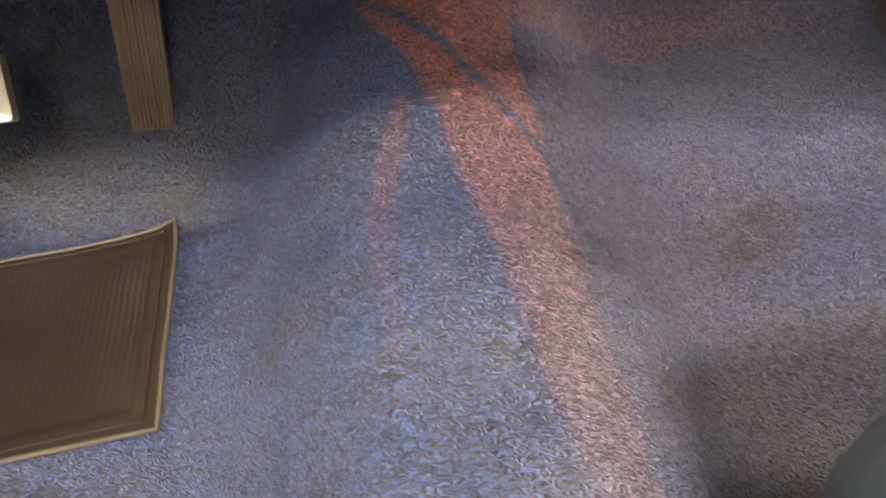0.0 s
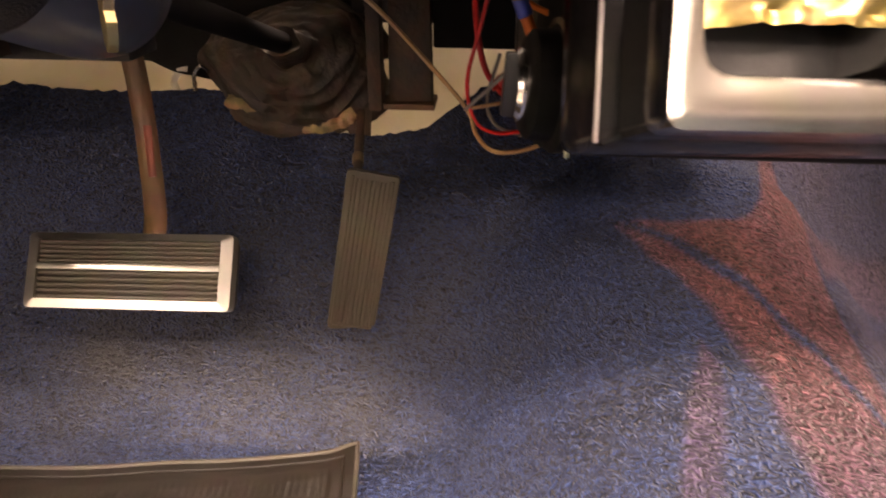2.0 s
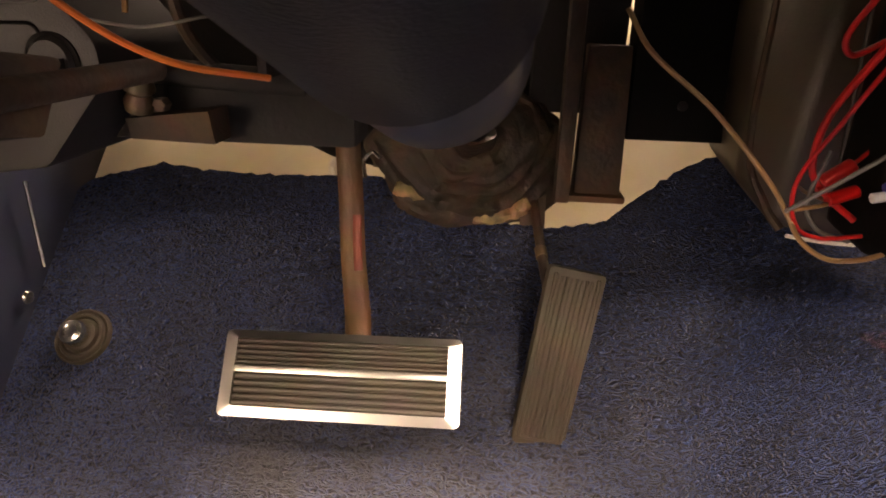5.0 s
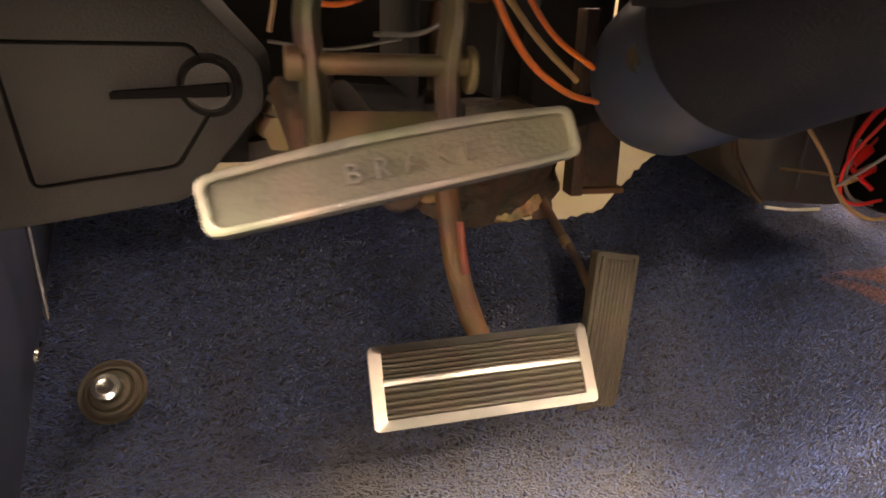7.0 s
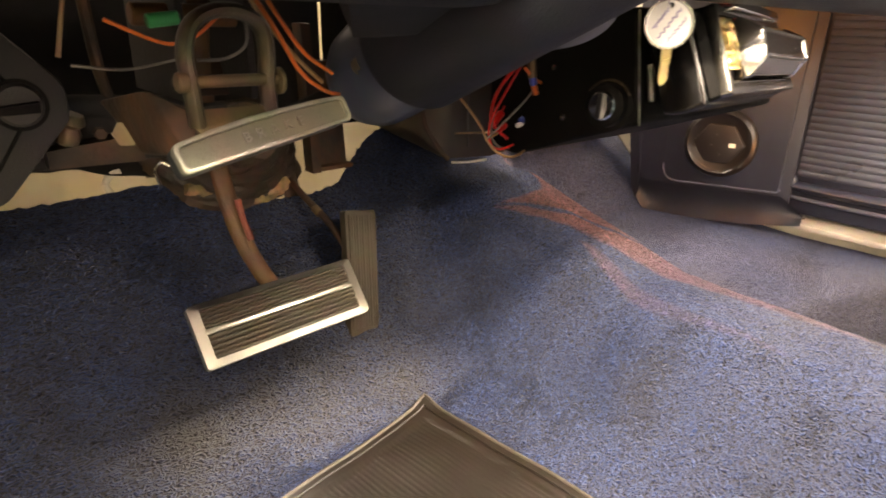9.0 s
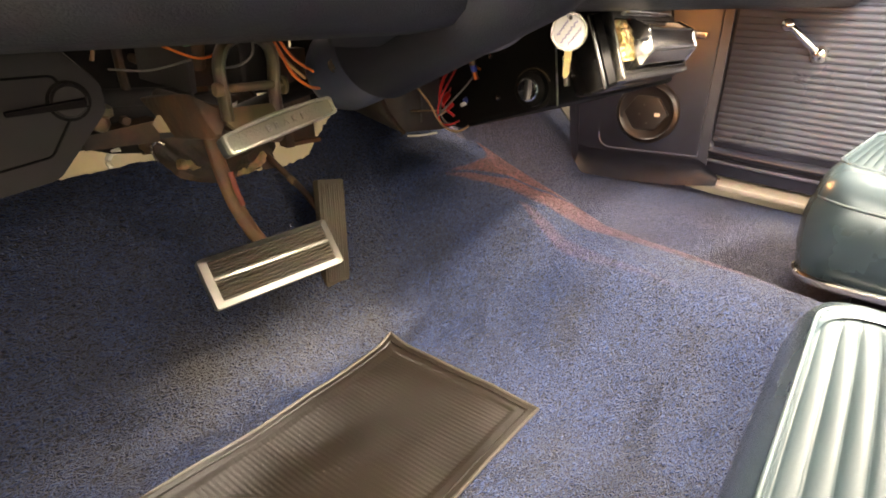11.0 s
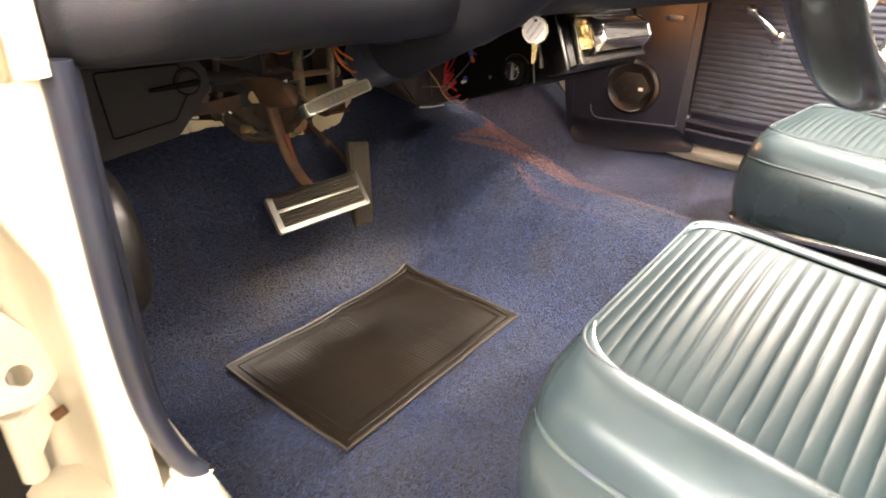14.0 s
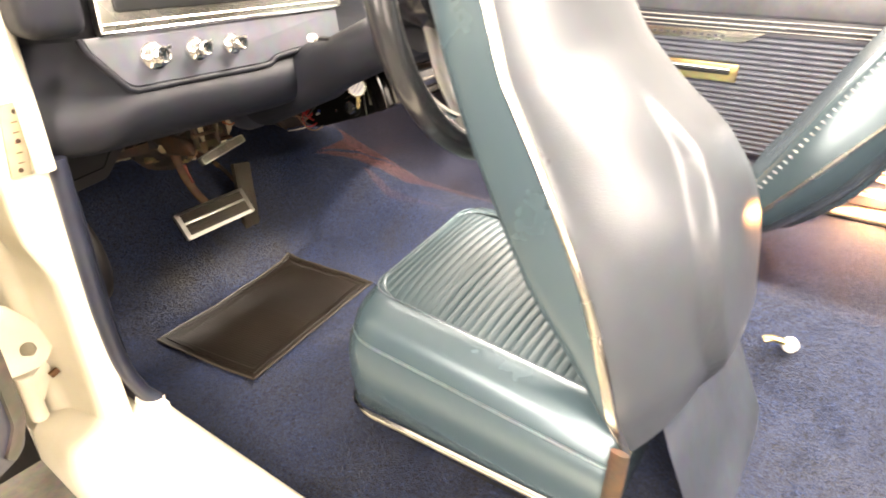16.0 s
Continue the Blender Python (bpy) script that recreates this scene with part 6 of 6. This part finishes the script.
def pillar_and_sill():
    t = thing("hinge_pillar", "cream-white painted front hinge pillar of the car body", "car body", (-0.78, -0.1, 0.0))
    sec = fillet([(-0.724, -0.204), (-0.752, -0.198), (-0.757, -0.150), (-0.766, -0.108), (-0.782, -0.098), (-0.786, -0.06), (-0.786, 0.30), (-0.724, 0.30)], [0.004, 0.010, 0.015, 0.02, 0.02, 0.02, 0, 0], 4)
    zs = [-0.06, 0.0, 0.03, 0.06, 0.10, 0.16, 0.24, 0.27, 0.29, 0.31, 0.33, 0.36, 0.45, 0.70]

    def swell(x, y, z):
        # the upper post is broader than the hinge pocket below
        wide = 0.026 * step(0.25, 0.35, z) * step(-0.728, -0.750, x) * step(-0.09, -0.15, y)
        return x - wide, y + 0.02 * step(0.45, 0.70, z) - 0.006 * step(0.12, 0.03, z)

    prism(sec, 0, 0, CREAM, "post", t, "cream-white painted post", zs=zs, warp=swell)
    part("drip_flange", tube([(-0.733, -0.204, 0.70), (-0.735, -0.208, 0.52), (-0.736, -0.210, 0.412)], 0.010, 10, 6, flat=0.012), CREAM, t, "folded cream flange")
    mp = axes((0, -0.1985, 0), (1, 0, 0), (0, 0, 1))
    pl = part("data_plate", slab(fillet([(-0.767, 0.408), (-0.747, 0.409), (-0.738, 0.484), (-0.758, 0.483)], 0.0015, 2), 0.0050, mp, 0.0006), PLATE, t, "small dull metal body plate")
    for px, pz in ((-0.7505, 0.446), (-0.7455, 0.476), (-0.7565, 0.416)):
        part("plate_screw", lathe([(0.0026, 0), (0.0022, 0.001), (0, 0.0014)], Matrix.Translation((px, -0.2035, pz)) @ Vector((0, -1, 0)).to_track_quat("Z", "Y").to_matrix().to_4x4(), 12), RUST_DARK, pl)
    for i in range(5):
        z = 0.423 + i * 0.0105
        x = -0.7605 + (z - 0.41) * 0.125
        part("plate_mark", box(x + 0.002, x + 0.008, -0.2039, -0.2034, z, z + 0.0012, 0, 1), CAD, pl)
    s = thing("door_sill", "cream-white painted door sill under the open doorway", "car body", (-0.75, -0.6, -0.1))
    prof = [(-0.690, 0.0), (-0.684, 0.050), (-0.690, 0.060), (-0.700, 0.063), (-0.735, 0.052), (-0.800, 0.042), (-0.812, 0.030), (-0.816, -0.02), (-0.79, -0.14), (-0.70, -0.14)]
    bm = bmesh.new()
    loops = [[bm.verts.new((x, y, z)) for x, z in prof] for y in (-1.30, -0.60, -0.215, -0.10)]
    n = len(prof)
    for a, b in zip(loops, loops[1:]):
        for i in range(n):
            bm.faces.new((a[i], a[(i + 1) % n], b[(i + 1) % n], b[i]))
    bm.faces.new(loops[0])
    bm.faces.new(loops[-1])
    bmesh.ops.recalc_face_normals(bm, faces=bm.faces)
    part("rocker", bm, CREAM, s, "cream-white rocker panel", smooth=50)
    cap = hull(bmesh.new(), [(x, y, z) for y in (-0.245, -0.198) for x, z in ((-0.690, 0.058), (-0.716, 0.062), (-0.690, 0.070), (-0.712, 0.072))])
    part("end_cap", bevelled(cap, 0.002), CREAM, s, "raised end of the sill")
    part("screw", lathe([(0.004, 0), (0.003, 0.002), (0, 0.0026)], Matrix.Translation((-0.688, -0.228, 0.070)), 12), SATIN, s)


pillar_and_sill()


def driver_door():
    # the door stands wide open: o is its inner hinge corner, away leads out along the door
    t = thing("driver_door", "wide open driver door, cream edge with dark blue ribbed inner panel", "car door", (-0.9, -0.25, 0.0))
    o = Vector((-0.862, -0.252, 0.0))
    away = Vector((-0.90, -0.43, 0)).normalized()
    back = Vector((-away.y, away.x, 0)) * -1
    if back.y < 0:
        back = -back
    m = axes(o, away, (0, 0, 1))
    if (m.to_3x3() @ Vector((0, 0, 1))).dot(back) > 0:
        face = -1
    else:
        face = 1
    front = fillet([(-0.012, 0.125), (0.95, 0.125), (0.95, 0.60), (-0.018, 0.60), (-0.013, 0.28)], [0.03, 0.03, 0.0, 0.0, 0.0], 6)
    part("inner_panel", slab(front, 0.005, m @ pose(0, 0, -0.005 if face > 0 else 0.0), 0.002), DOOR_PANEL, t, "dark slate vinyl inner panel")
    strip = fillet([(0.012, 0.128), (0.020, 0.140), (-0.001, 0.165), (-0.004, 0.28), (-0.008, 0.60), (-0.024, 0.60), (-0.020, 0.28), (-0.018, 0.160)], [0.004, 0.002, 0.01, 0.01, 0, 0, 0.01, 0.02], 5)
    part("edge_binding", slab(strip, 0.009, m @ pose(0, 0, -0.005 if face > 0 else -0.004), 0.002), BINDING, t, "worn grey-brown binding along the panel edge")
    part("embossed_line", tube([m @ Vector(p) for p in ((0.9, 0.205, 0.001 * face), (0.10, 0.205, 0.001 * face), (0.045, 0.215, 0.001 * face), (0.028, 0.25, 0.001 * face), (0.024, 0.40, 0.001 * face), (0.022, 0.58, 0.001 * face))], 0.0022, 8, 6), DOOR_PANEL, t, "raised line round the panel")
    part("frame_edge", slab(fillet([(0.0, 0.130), (0.96, 0.130), (0.96, 0.62), (-0.046, 0.62), (-0.032, 0.28), (-0.016, 0.165)], [0.02, 0.03, 0, 0, 0.01, 0.01], 6), 0.020, m @ pose(0, 0, -0.032 if face > 0 else 0.0055), 0.0), CREAM, t, "cream painted door frame edge")
    part("shell", slab(fillet([(0.030, 0.07), (0.98, 0.07), (0.98, 0.62), (0.018, 0.62)], 0.015), 0.10, m @ pose(0, 0, -0.135 if face > 0 else 0.032), 0.0), CREAM, t, "cream painted door shell")
    for i in range(15):
        z = 0.245 + 0.0135 * i
        x0 = 0.036
        part("rib", tube([m @ Vector((x0, z, 0.001 * face)), m @ Vector((x0 + 0.4, z, 0.001 * face)), m @ Vector((0.9, z, 0.001 * face))], 0.0036, 8, 1, up=(0, 0, 1)), DOOR_PANEL, t)
    part("lower_trim", tube([m @ Vector((0.03, 0.165, 0.002 * face)), m @ Vector((0.4, 0.165, 0.002 * face)), m @ Vector((0.9, 0.165, 0.002 * face))], 0.006, 8, 1), DOOR_PANEL, t, "rolled fold along the lower panel")
    return t


driver_door()


def hinge():
    t = thing("door_hinge", "cream painted steel door hinge strap with a round hole", "hinge", (-0.78, -0.11, 0.15))
    m = axes((-0.785, -0.113, 0.165), (0.45, -0.02, -0.06), (0, 0.35, 0.9))
    outer = fillet([(-0.045, -0.034), (0.010, -0.030), (0.026, -0.010), (0.020, 0.022), (0.000, 0.045), (-0.012, 0.060), (-0.024, 0.060), (-0.028, 0.042), (-0.060, 0.050), (-0.075, 0.0)], 0.008, 4)
    n = len(outer)
    hole = []
    for x, y in outer:
        a = math.atan2(y + 0.004, x + 0.002)
        hole.append((-0.002 + 0.0095 * math.cos(a), -0.004 + 0.0095 * math.sin(a)))
    part("strap", ring_slab(outer, hole, 0.006, m, 0.001), CREAM, t, "cream steel strap")
    part("knuckle", rod((-0.800, -0.108, 0.125), (-0.800, -0.108, 0.05), 0.011, 16), CREAM, t, "painted hinge knuckle")
    part("leaf", hull(bmesh.new(), [(-0.800, -0.10, 0.128), (-0.772, -0.112, 0.132), (-0.768, -0.112, 0.115), (-0.800, -0.115, 0.06), (-0.81, -0.11, 0.06), (-0.80, -0.12, 0.12)]), CREAM, t, "welded hinge leaf")
    part("pin", rod((-0.775, -0.120, 0.112), (-0.764, -0.120, 0.116), 0.005, 10), RUST, t, "rusty pin end")


hinge()

# ---- rear floor things ----
k = thing("seat_latch_lever", "brass-coloured lever with a round white knob on the rear carpet", "lever", (-0.05, -0.91, 0.05))
part("arm", tube([(-0.100, -0.890, 0.096), (-0.096, -0.900, 0.100), (-0.093, -0.910, 0.099), (-0.091, -0.918, 0.097)], 0.009, 10, 5, flat=0.005), GOLD, k, "bent brass-coloured arm")
part("knob", lathe([(0, -0.012), (0.008, -0.0095), (0.012, -0.003), (0.012, 0.003), (0.008, 0.0095), (0, 0.012)], Matrix.Translation((-0.089, -0.926, 0.094)), 20), WHITE_PLASTIC, k, "white plastic ball knob")

# ---- the car's shell round the open cabin ----
b = part("wall_rear_bulkhead", box(-0.80, 0.80, -1.80, -1.76, -0.1, 0.75, 0), SHADE)
tagged(b, "dark rear bulkhead behind the cabin", "wall", kind="structure")
for x in (-0.80, 0.745):
    q = part("wall_quarter", box(x, x + 0.05, -1.8, -1.32 if x < 0 else -1.10, -0.05, 0.60, 0), KICK)
    tagged(q, "dark blue rear quarter trim of the cabin", "wall", kind="structure")
q = part("wall_outer_door", box(0.745, 0.80, -1.10, 0.62, -0.10, 0.56, 0), CREAM)
tagged(q, "cream outer skin of the closed passenger door", "wall", kind="structure")
q = part("wall_fender", box(-0.99, -0.97, -0.14, 0.60, -0.10, 0.70, 0), CREAM)
tagged(q, "cream front fender beside the footwell", "wall", kind="structure")
# dark sheet added across the fender cavity in place of its shade
q = part("wall_fender_shade", box(-0.968, -0.790, 0.02, 0.04, -0.12, 0.70, 0), SHADE)
tagged(q, "dark sheet standing in for the shade inside the front fender", "wall", kind="structure")
q = part("floor_pan", box(-0.70, 0.74, -1.78, 0.35, -0.14, -0.03, 0), SHADE)
tagged(q, "dark steel floor pan under the carpet", "floor", kind="structure")
